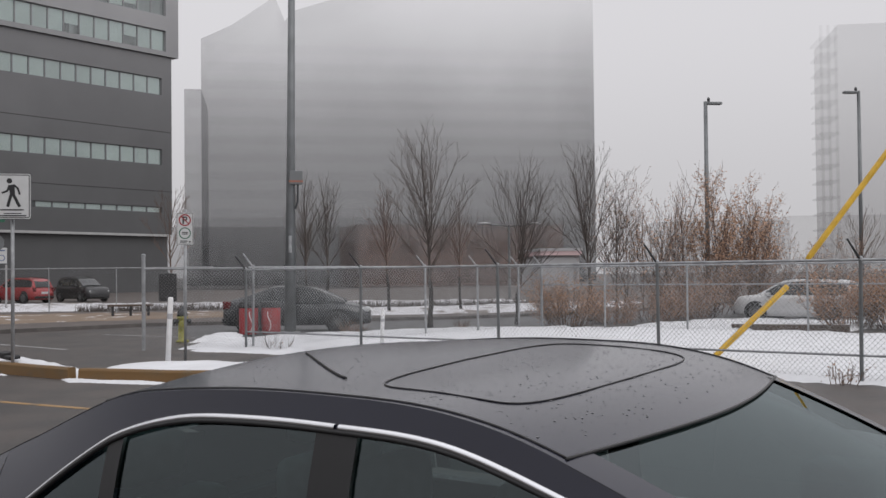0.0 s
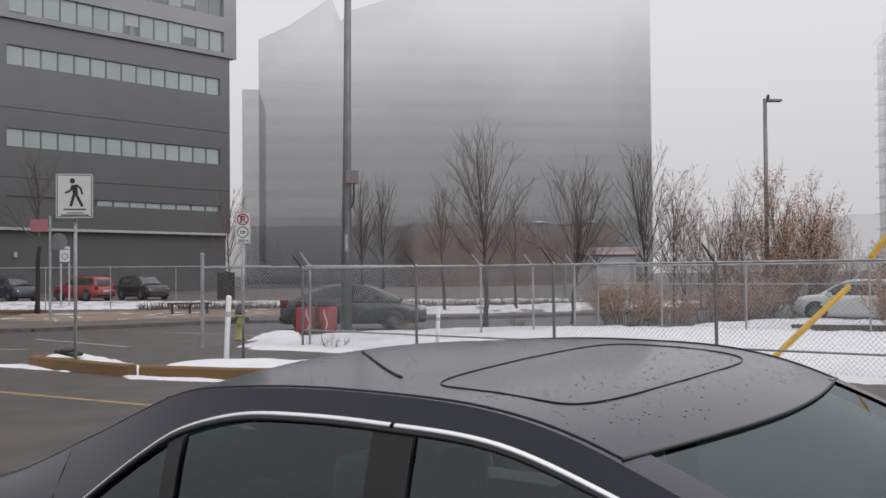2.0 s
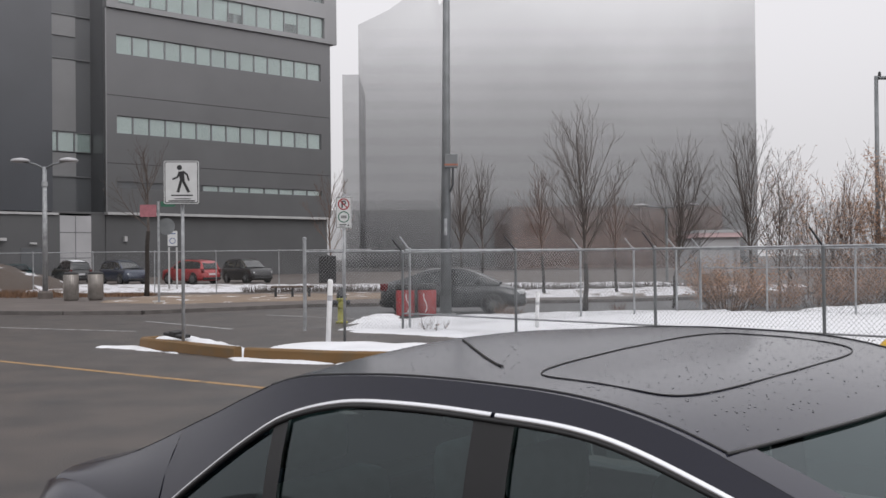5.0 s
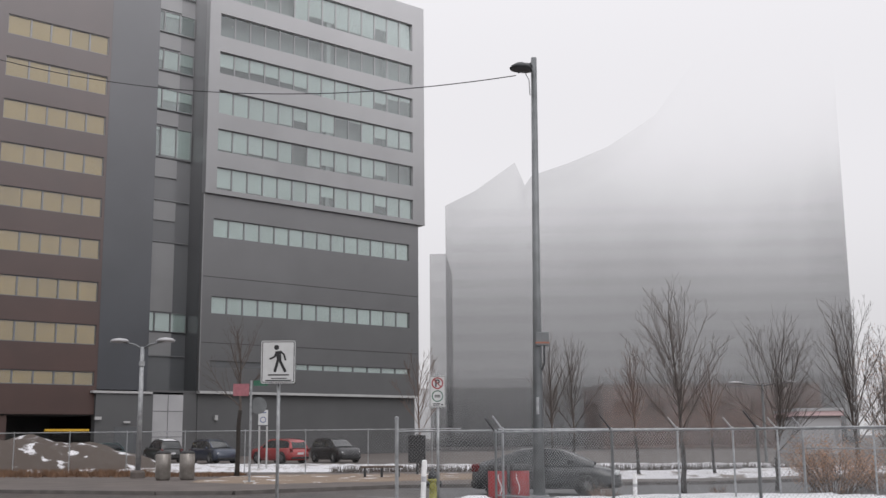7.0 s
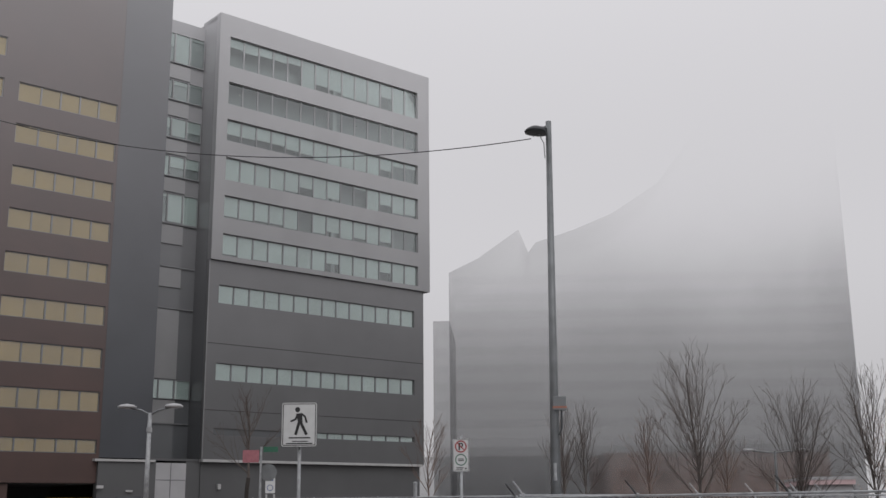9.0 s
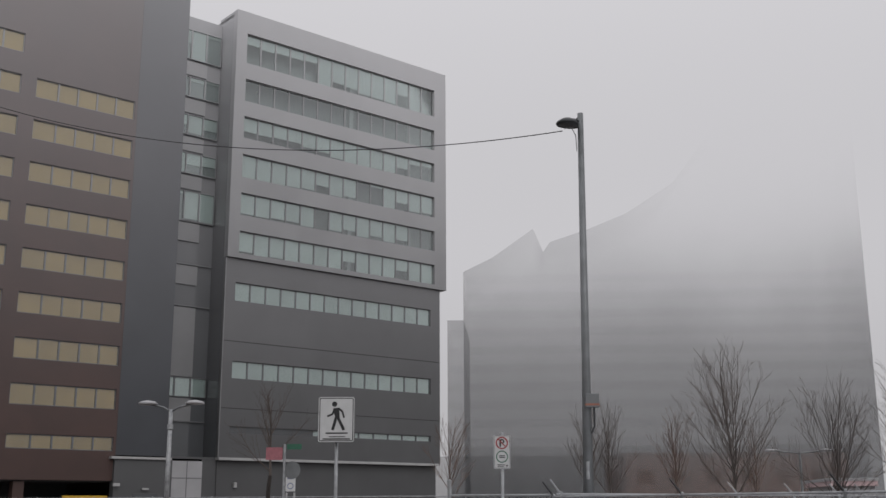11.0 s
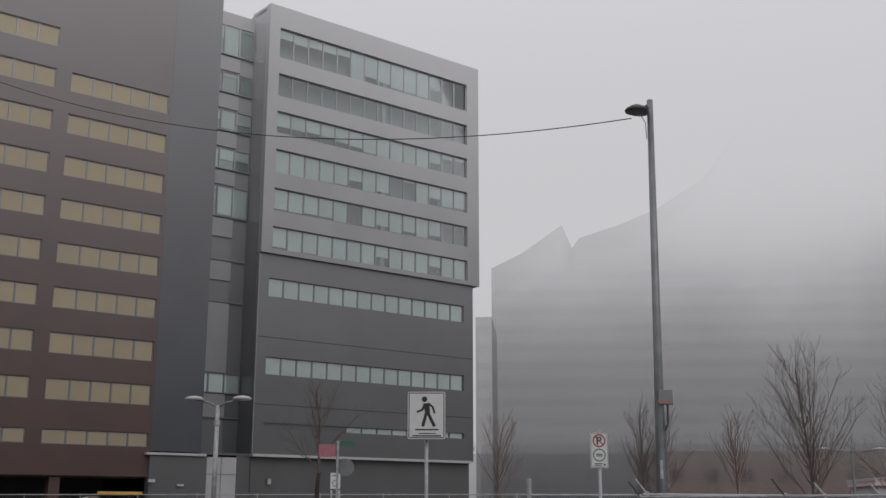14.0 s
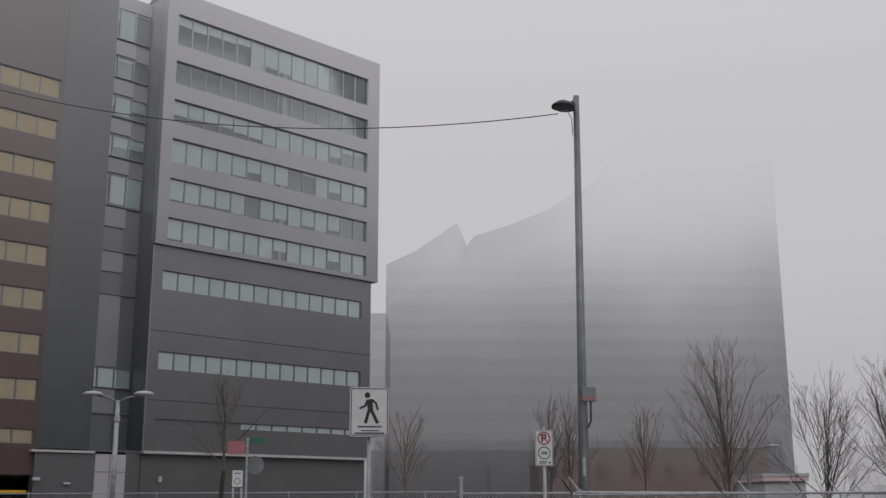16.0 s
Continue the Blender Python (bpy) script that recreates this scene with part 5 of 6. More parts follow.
def crossing_sign():
    s = thing("pedestrian_crossing_sign", pose(-4.72, 21.65, 0.1, 0, 0, 4), "white crossing sign with a black walking pictogram on a steel post", "road sign")
    part("post", tube(bmesh.new(), [(0, 0.04, -0.12), (0, 0.04, 3.42)], 0.032, 12), M["galv"], s, smooth=True)
    part("backing_box", plate(bmesh.new(), 0.66, 0.82, 0.09, 0.03), M["darkmetal"], s).location = (0.0, -0.03, 3.09)
    p = part("sign_plate", plate(bmesh.new(), 0.65, 0.81, 0.012, 0.035), M["signwhite"], s)
    p.location = (0, -0.083, 3.09)
    y = -0.0085
    part("border", frame_ring(bmesh.new(), 0.615, 0.775, 0.028, 0.014, y), M["signblack"], p)
    bm = bmesh.new()
    disc(bm, (-0.035, 0.275), 0.048, y)
    bar(bm, (-0.005, 0.205), (0.02, 0.03), 0.11, y, 0.085)
    bar(bm, (-0.03, 0.2), (-0.075, 0.085), 0.036, y - 0.0004)
    bar(bm, (-0.07, 0.095), (-0.165, 0.055), 0.034, y - 0.0008)
    bar(bm, (0.03, 0.205), (0.11, 0.14), 0.036, y - 0.0012)
    bar(bm, (0.105, 0.15), (0.14, 0.03), 0.034, y - 0.0016)
    bar(bm, (0.0, 0.05), (-0.065, -0.19), 0.052, y - 0.002)
    bar(bm, (0.02, 0.05), (0.14, -0.19), 0.052, y - 0.0024)
    part("pictogram", bm, M["signblack"], p, "black walking pictogram")
    bm = bmesh.new()
    bar(bm, (-0.19, -0.245), (0.21, -0.245), 0.024, y)
    bar(bm, (-0.13, -0.31), (0.17, -0.31), 0.016, y)
    bar(bm, (-0.24, -0.35), (0.25, -0.35), 0.022, y)
    tagged(part("lettering", bm, M["signblack"], p, "rows of small black lettering"), kind="stuff")


def parking_sign():
    s = thing("parking_sign", pose(-1.74, 22.4, 0.1, 0, 0, 6), "narrow white parking sign with two rings on a steel post", "road sign")
    part("post", tube(bmesh.new(), [(0, 0.035, -0.12), (0.01, 0.035, 2.9)], 0.028, 12), M["galv"], s, smooth=True)
    p = part("sign_plate", plate(bmesh.new(), 0.31, 0.61, 0.01, 0.02), M["signwhite"], s)
    p.location = (0, -0.005, 2.53)
    y = -0.007
    part("border", frame_ring(bmesh.new(), 0.295, 0.595, 0.016, 0.007, y), M["signblack"], p)
    bm = bmesh.new()
    disc(bm, (0, 0.165), 0.115, y, 28, 0.09)
    bar(bm, (-0.075, 0.24), (0.075, 0.09), 0.02, y - 0.001)
    part("prohibition_ring", bm, M["signred"], p, "dark red ring with a slash")
    bm = bmesh.new()
    bar(bm, (-0.03, 0.095), (-0.03, 0.235), 0.03, y - 0.0005)
    disc(bm, (0.005, 0.195), 0.043, y - 0.0007, 16, 0.018)
    part("letter_mark", bm, M["signblack"], p)
    bm = bmesh.new()
    disc(bm, (0, -0.085), 0.112, y, 28, 0.092)
    part("ring", bm, M["signgreen"], p, "dark green ring")
    bm = bmesh.new()
    for z in (-0.07, -0.1):
        bar(bm, (-0.055, z), (0.055, z), 0.018, y)
    bar(bm, (-0.09, -0.235), (0.05, -0.235), 0.018, y)
    bar(bm, (-0.09, -0.265), (0.03, -0.265), 0.012, y)
    disc(bm, (0.09, -0.25), 0.018, y, 10)
    tagged(part("lettering", bm, M["signblack"], p, "small black lettering"), kind="stuff")


crossing_sign()
parking_sign()


def delineator(x, y, h, lean, z=0.0):
    d = thing("delineator_post", pose(x, y, z, 0, lean, 0), "white plastic delineator post with a grey band, in snow", "marker post", "delineator posts")
    part("foot", lathe(bmesh.new(), [(0.11, 0), (0.1, 0.03), (0.05, 0.05)], 14), M["black"], d)
    part("tube", lathe(bmesh.new(), [(0.048, 0.03), (0.048, h - 0.03), (0.04, h), (0.01, h + 0.005)], 14), M["white"], d, smooth=True)
    part("reflective_band", lathe(bmesh.new(), [(0.05, h * 0.68), (0.05, h * 0.76)], 14), M["greyband"], d)


delineator(-1.95, 21.0, 1.2, 2.5, 0.15)
delineator(2.45, 26.4, 0.9, 2.0, 0.0)


def fire_hydrant(x, y):
    h = thing("fire_hydrant", pose(x, y, 0), "lime-yellow fire hydrant with a dark bonnet behind the fence", "hydrant")
    part("barrel", lathe(bmesh.new(), [(0.17, 0), (0.17, 0.05), (0.11, 0.07), (0.105, 0.6), (0.14, 0.62), (0.14, 0.68)], 16), M["hydrant"], h, smooth=True)
    part("bonnet", lathe(bmesh.new(), [(0.14, 0.68), (0.135, 0.74), (0.11, 0.84), (0.05, 0.9), (0.035, 0.9), (0.035, 0.96)], 16), M["darkmetal"], h, "dark metal bonnet", smooth=True)
    for sx in (-1, 1):
        part("nozzle", lathe(bmesh.new(), [(0.06, sx * 0.08), (0.06, sx * 0.18), (0.075, sx * 0.18), (0.075, sx * 0.23)], 10, "x", (0, 0, 0.55)), M["darkmetal"], h)
    part("nozzle", lathe(bmesh.new(), [(0.08, -0.2), (0.08, -0.08)], 12, "y", (0, 0, 0.5)), M["hydrant"], h)


fire_hydrant(-2.36, 30.4)


def red_barrel(x, y, rot):
    b = thing("litter_barrel", pose(x, y, 0.05, 0, 0, rot), "red plastic litter barrel with a white swirl and dark rim", "litter bin", "red barrels")
    part("body", lathe(bmesh.new(), [(0.24, 0), (0.27, 0.05), (0.275, 0.72), (0.26, 0.78)], 20), M["binred"], b, smooth=True)
    part("rim", lathe(bmesh.new(), [(0.285, 0.76), (0.29, 0.8), (0.27, 0.92), (0.2, 0.94)], 20), M["black"], b, "dark rubber rim", smooth=True)
    bm = bmesh.new()
    tube(bm, [(0.02 + 0.05 * math.sin(k * 0.9), -0.278, 0.12 + 0.09 * k) for k in range(7)], 0.014, 6)
    part("swirl_mark", bm, M["white"], b, "plain white swirl")


red_barrel(-0.68, 32.7, 10)
red_barrel(-0.05, 32.7, -15)


def street_bin(x, y):
    b = thing("street_bin", pose(x, y, 0.11), "round ribbed steel street bin with a dark lid", "litter bin", "steel bins")
    bm = lathe(bmesh.new(), [(0.27, 0), (0.27, 0.05), (0.3, 0.06), (0.3, 1.08), (0.27, 1.1)], 24)
    part("body", bm, M["binsteel"], b, smooth=True)
    for k in range(24):
        a = 2 * math.pi * k / 24
        part("slat", tube(bmesh.new(), [(0.3 * math.cos(a), 0.3 * math.sin(a), 0.08), (0.3 * math.cos(a), 0.3 * math.sin(a), 1.06)], 0.014, 4), M["binsteel"], b)
    part("lid", lathe(bmesh.new(), [(0.31, 1.08), (0.31, 1.12), (0.22, 1.18), (0.05, 1.2)], 20), M["black"], b, smooth=True)


street_bin(-14.6, 46.4)
street_bin(-13.65, 46.6)

# tall floodlight pole with a control box
pole = thing("flood_light_pole", pose(0.52, 33.86, 0, 0, 0.62, 0), "tall grey steel pole with two floodlights and a control box", "lamp post")
part("shaft", tube(bmesh.new(), [(0, 0, 0), (0, 0, 6), (0.0, 0, 13.45)], [0.175, 0.118, 0.088], 16), M["polegrey"], pole, smooth=True)
part("base_plate", box(bmesh.new(), -0.3, 0.3, -0.3, 0.3, 0, 0.06, 0.01), M["galv"], pole)
cb = part("control_box", box(bmesh.new(), -0.05, 0.34, -0.3, -0.06, 4.42, 4.82, 0.02), M["polegrey"], pole, "grey control box with an orange strip")
part("orange_strip", box(bmesh.new(), -0.06, 0.35, -0.305, -0.06, 4.48, 4.53), M["orange"], cb)
part("conduit", tube(bmesh.new(), [(0.2, -0.2, 4.42), (0.2, -0.2, 3.9), (0.12, -0.17, 3.7)], 0.03, 8), M["darkmetal"], pole)
part("conduit", tube(bmesh.new(), [(-0.02, -0.18, 2.9), (-0.02, -0.19, 2.4)], 0.05, 8), M["galv"], pole)
for k, (dx, dy, dz) in enumerate(((-0.42, -0.15, 13.1), (-0.25, 0.35, 13.25))):
    hd = part("floodlight", lathe(bmesh.new(), [(0.02, 0.14), (0.16, 0.12), (0.3, 0.03), (0.34, -0.02), (0.33, -0.06), (0.28, -0.08)], 20, at=(dx, dy, dz)), M["darkmetal"], pole, "round grey floodlight head", smooth=True)
    part("bracket", tube(bmesh.new(), [(0, 0, dz + 0.1), (dx * 0.6, dy, dz + 0.08)], 0.04, 8), M["darkmetal"], hd)
part("cable_drop", tube(bmesh.new(), [(-0.5, -0.1, 12.93), (-0.3, -0.12, 12.98), (-0.16, -0.12, 12.7), (-0.13, -0.12, 12.2)], 0.015, 6), M["wire"], pole)
bm = bmesh.new()
WIRE = [(0.1 - 26 * k / 40, 33.76 + 8 * k / 40) for k in range(49)]
tube(bm, [(x, y, 12.86 - 0.75 * (i / 40) + 6.7 * (i / 40) ** 2) for i, (x, y) in enumerate(WIRE)], 0.016, 5)
solo("overhead_cable", bm, M["black"], "thin black cable sagging from the floodlight pole", "cable")

twin = thing("twin_street_lamp", pose(-16.56, 49.1, 0.11), "grey street lamp with two flat heads on a concrete foot", "street lamp")
part("foot", lathe(bmesh.new(), [(0.32, 0), (0.32, 0.25), (0.24, 0.34)], 12), M["concrete"], twin)
part("pole", tube(bmesh.new(), [(0, 0, 0.3), (0, 0, 5.75)], [0.12, 0.085], 14), M["galv"], twin, smooth=True)
part("collar", lathe(bmesh.new(), [(0.13, 4.9), (0.13, 5.1)], 12), M["galv"], twin)
for sx in (-1, 1):
    part("arm", tube(bmesh.new(), [(0, 0, 5.65), (sx * 0.35, 0, 5.85), (sx * 0.9, 0, 5.98)], 0.045, 8), M["polegrey"], twin, smooth=True)
    part("lamp_head", lathe(bmesh.new(), [(0.03, 0.16), (0.3, 0.11), (0.42, 0.03), (0.38, -0.03), (0.1, -0.05)], 18, at=(sx * 1.05, 0, 6.0)), M["clad_pale"], twin, "pale domed lamp head", smooth=True)

for (x, y, h, sx, w) in ((19.55, 47.8, 9.4, 1, 0.75), (29.5, 52, 10.75, -1, 0.8)):
    l = thing("street_lamp", pose(x, y, 0), "dark steel street lamp with a flat head", "street lamp", "street lamps")
    part("pole", tube(bmesh.new(), [(0, 0, 0), (0, 0, h)], [0.11, 0.085], 12), M["polegrey"], l, smooth=True)
    part("lamp_head", box(bmesh.new(), min(sx * 0.1, sx * w), max(sx * 0.1, sx * w), -0.16, 0.16, h - 0.14, h - 0.02, 0.03), M["polegrey"], l)
    part("sensor", lathe(bmesh.new(), [(0.07, h), (0.07, h + 0.14), (0.02, h + 0.2)], 8, at=(sx * 0.15, 0, 0)), M["darkmetal"], l)
far_twin = thing("twin_street_lamp", pose(15.2, 69, 0.11), "distant street lamp with two snow-topped heads", "street lamp")
part("pole", tube(bmesh.new(), [(0, 0, 0), (0, 0, 4.7)], [0.1, 0.07], 10), M["polegrey"], far_twin)
for sx in (-1, 1):
    part("arm", tube(bmesh.new(), [(0, 0, 4.6), (sx * 1.3, 0, 4.72)], 0.04, 6), M["polegrey"], far_twin)
    part("lamp_head", lathe(bmesh.new(), [(0.05, 0.12), (0.45, 0.06), (0.45, 0), (0.1, -0.05)], 14, at=(sx * 1.6, 0, 4.75)), M["clad_pale"], far_twin)

# street-name post, notice, bench, notice box
np_ = thing("street_name_post", pose(-10.1, 42.6, 0.11), "steel post with a faded red board and a green name blade", "road sign")
part("post", tube(bmesh.new(), [(0, 0, 0), (0, 0, 3.85)], 0.045, 10), M["galv"], np_)
part("board", plate(bmesh.new(), 0.62, 0.46, 0.02, 0.03), M["signfade"], np_, "faded red board with pale bars").location = (-0.38, -0.03, 3.5)
bm = bmesh.new()
bar(bm, (-0.24, 0.08), (0.22, 0.08), 0.05, -0.014)
bar(bm, (-0.24, -0.05), (0.22, -0.05), 0.1, -0.014)
part("lettering", bm, M["signwhite"], np_.children[1], "pale bars").location = (0, 0, 0)
part("name_blade", plate(bmesh.new(), 0.55, 0.2, 0.02, 0.02), M["signgreen"], np_, "dark green name blade").location = (0.36, 0, 3.75)
bm = bmesh.new()
bar(bm, (-0.18, 0), (0.2, 0), 0.07, -0.014)
part("lettering", bm, M["signwhite"], np_.children[-1], "white bar")
part("disc", lathe(bmesh.new(), [(0.32, -0.01), (0.32, 0.01)], 20, "y", (0.28, 0.06, 2.9)), M["polegrey"], np_, "grey back of a round sign")
ns_ = thing("notice_sign", pose(-13.0, 58, 0.11), "white notice with a blue ring on two posts", "notice")
for sx in (-0.2, 0.2):
    part("post", tube(bmesh.new(), [(sx, 0, 0), (sx, 0, 2.3)], 0.05, 8), M["trimwhite"], ns_)
pl = part("plate", plate(bmesh.new(), 0.5, 0.78, 0.02, 0.02), M["signwhite"], ns_)
pl.location = (0, -0.06, 2.75)
bm = bmesh.new()
disc(bm, (0, -0.12), 0.16, -0.014, 20, 0.12)
bar(bm, (-0.16, 0.25), (0.16, 0.25), 0.06, -0.014)
part("ring", bm, mat("blue_grey_ink", (0.1, 0.13, 0.25), 0.5), pl)
bench = thing("bench", pose(-5.6, 47.2, 0.11, 0, 0, 6), "low dark backless bench on the verge", "bench")
part("seat", box(bmesh.new(), -0.9, 0.9, -0.2, 0.2, 0.42, 0.5, 0.02), M["timber"], bench)
for sx in (-0.7, 0.0, 0.7):
    part("leg", box(bmesh.new(), sx - 0.05, sx + 0.05, -0.17, 0.17, 0, 0.42), M["darkmetal"], bench)
nb = thing("notice_box", pose(-4.35, 50, 0.11), "black flat cabinet hung on a slim post", "cabinet")
part("cabinet", box(bmesh.new(), -0.38, 0.38, -0.12, 0.12, 0.55, 1.75, 0.02), M["signblack"], nb)
part("post", tube(bmesh.new(), [(0, 0.16, 0), (0, 0.16, 1.8)], 0.05, 8), M["darkmetal"], nb)

# guy wire with two yellow guards, behind the yard fence
guy = thing("guy_wire", pose(7.72, 20.0, 0), "slanted guy wire with bright yellow plastic guards", "guy wire")
G0, G1, G2 = Vector((0, 0, 0)), Vector((1.62, 0, 1.42)), Vector((3.66, 0, 3.9))
part("strand", tube(bmesh.new(), [G0, G1, G2 + (G2 - G1) * 0.8], 0.009, 6), M["galv"], guy)
for a, b in ((G0.lerp(G1, 0.03), G1), (G1.lerp(G2, 0.2), G2 + (G2 - G1) * 0.6)):
    part("guard", tube(bmesh.new(), [a, a.lerp(b, 0.02), a.lerp(b, 0.98), b], [0.045, 0.055, 0.055, 0.045], 12), M["yellow"], guy, "yellow plastic guard", smooth=True)
part("anchor", lathe(bmesh.new(), [(0.05, -0.05), (0.05, 0.12), (0.02, 0.14)], 8), M["galv"], guy)

# timbers before the white car
for (x0, y0, x1, y1, z) in ((12.7, 30.0, 15.3, 28.3, 0.03),):
    ln = (Vector((x1, y1)) - Vector((x0, y0))).length
    t_ = thing("timber_barrier", along((x0, y0, 0), (x1, y1)), "weathered dark timber barrier lying by the snow", "barrier", "timbers")
    part("beam", box(bmesh.new(), 0, ln, -0.1, 0.1, z, z + 0.2, 0.02), M["timber"], t_)
    for s in (0.3, ln - 0.3):
        part("block", box(bmesh.new(), s - 0.12, s + 0.12, -0.14, 0.14, 0, max(z, 0.06) + 0.01), M["timber"], t_)

# ---- trees and brush ----
def prism(bm, p, q, r0, r1, n=4):
    d = (q - p).normalized()
    a = d.orthogonal().normalized()
    b = d.cross(a)
    v0 = [bm.verts.new(p + (a * math.cos(2 * math.pi * k / n) + b * math.sin(2 * math.pi * k / n)) * r0) for k in range(n)]
    v1 = [bm.verts.new(q + (a * math.cos(2 * math.pi * k / n) + b * math.sin(2 * math.pi * k / n)) * r1) for k in range(n)]
    for k in range(n):
        bm.faces.new((v0[k], v0[(k + 1) % n], v1[(k + 1) % n], v1[k]))


def limb(bm, p, d, length, r, level, rng, up, tips, spread=0.55, twig_min=0.0036):
    """A limb of short bending pieces with side shoots, tapering to a twig."""
    n = max(3, int(length / 0.28))
    step = length / n
    for i in range(n):
        d = (d + Vector((rng.gauss(0, 0.045), rng.gauss(0, 0.045), up + rng.gauss(0, 0.02)))).normalized()
        q = p + d * step
        r1 = max(twig_min, r * (1 - 0.8 / n))
        prism(bm, p, q, r, r1, 5 if r > 0.02 else 3)
        p, r = q, r1
        k = i / n
        if level > 0 and i >= (1 if level > 1 else 0) and rng.random() < (0.92 if level > 1 else 0.85):
            for _ in range(1 if rng.random() < 0.45 else 2):
                side = d.orthogonal().normalized()
                side.rotate(Matrix.Rotation(rng.uniform(0, 2 * math.pi), 3, d))
                nd = (d * rng.uniform(0.75, 1.0) + side * rng.uniform(spread * 0.6, spread * 1.2) + Vector((0, 0, 0.12))).normalized()
                limb(bm, p, nd, length * (1 - k * 0.6) * rng.uniform(0.34, 0.6), max(twig_min, r * 0.55), level - 1, rng, up * 1.2, tips, spread, twig_min)
    tips.append((p.copy(), d.copy()))


def bare_tree(x, y, h, w, seed, label, clear=0.27, twig="twig", limbs=8, z=0.0, fork=0.0, r0=None, level=2):
    rng = random.Random(seed)
    t = thing("tree", pose(x, y, z, 0, 0, rng.uniform(0, 360)), label, "tree", "bare street trees")
    r0 = r0 or h * 0.0125
    bm = bmesh.new()
    top = h * clear
    pts, p = [], Vector((0, 0, -0.05))
    for i in range(7):
        pts.append(p.copy())
        p = p + Vector((rng.gauss(0, 0.02), rng.gauss(0, 0.02), (top + 0.05) / 6))
    tube(bm, pts, [r0 * 1.35, r0 * 1.08] + [r0 * (1 - 0.03 * k) for k in range(5)], 10)
    part("trunk", bm, M["bark"], t, smooth=True)
    bm, tips = bmesh.new(), []
    ht = h - top
    leaders = 3 if fork else 1
    for i in range(leaders):
        a = rng.uniform(0, 6.3) + 2.1 * i
        d = Vector((math.cos(a) * fork * 1.5, math.sin(a) * fork * 1.5, 1)).normalized()
        limb(bm, pts[-1], d, ht * (0.86 if i == 0 else 0.78), r0 * (0.62 if leaders == 1 else 0.48), level, rng, 0.02, tips, 0.5)
    for i in range(limbs):
        a = 2.4 * i + rng.gauss(0, 0.3)
        f = 0.62 * (i + rng.random()) / limbs
        g = min(0.94, f + rng.uniform(0.36, 0.5))
        reach = w / 2 * math.sin(math.pi * g ** 0.75) ** 0.6 * rng.uniform(1.1, 1.5)
        base = pts[-1] + Vector((0, 0, ht * f - 0.04))
        d = Vector((math.cos(a) * reach, math.sin(a) * reach, ht * (g - f)))
        limb(bm, base, (d.normalized() - Vector((0, 0, 0.12))).normalized(), d.length, r0 * (0.32 - 0.18 * f), level, rng, 0.028, tips, 0.52)
    part("crown", bm, M[twig], t, "bare ascending branches and twigs")
    return t, tips


BT = "bare deciduous tree with dark ascending branches"
bare_tree(4.97, 35.5, 6.3, 2.3, 21, BT + " behind the yard fence", 0.24, limbs=17)
bare_tree(8.1, 36.75, 5.45, 2.8, 22, BT + ", forked low", 0.19, limbs=13, fork=0.16)
bare_tree(11.0, 38.0, 6.1, 2.2, 23, BT + " behind the yard fence", 0.22, limbs=17)
bare_tree(5.1, 48.0, 5.5, 1.4, 24, "slim bare tree with reddish twigs on the verge", 0.3, "twigred", 10, 0.11)
bare_tree(8.3, 48.3, 5.0, 1.5, 25, "slim bare tree with reddish twigs on the verge", 0.3, "twigred", 10, 0.11)
bare_tree(1.75, 52.5, 6.1, 1.7, 26, BT + " beyond the parked hatchback", 0.25, "twig", 10, 0.11)
bare_tree(2.85, 54.5, 6.3, 1.7, 27, BT + " beyond the parked hatchback", 0.27, "twig", 10, 0.11)
bare_tree(-4.75, 57, 6.0, 2.0, 28, "small bare tree with reddish twigs before the tower", 0.3, "twigred", 10, 0.11)
bare_tree(-12.2, 49.2, 6.9, 2.5, 29, "slim bare tree with a dark trunk on the pavement", 0.42, "twig", 6, 0.11, r0=0.1)
bare_tree(22.5, 50, 5.0, 2.0, 30, BT + " in the brush", 0.2, "twigred", 7)
bare_tree(26.5, 47, 4.6, 2.0, 31, BT + " in the brush", 0.2, "twigred", 7)
bare_tree(13.0, 41.0, 4.6, 1.6, 32, BT, 0.15, "twig", 6)


def leaf(bm, p, s, rng):
    a = Vector((rng.gauss(0, 1), rng.gauss(0, 1), rng.gauss(0, 0.6))).normalized()
    b = a.orthogonal().normalized()
    bm.faces.new([bm.verts.new(p + a * s * u + b * s * v) for u, v in ((0, 0), (0.5, 0.32), (1.1, 0), (0.5, -0.32))])


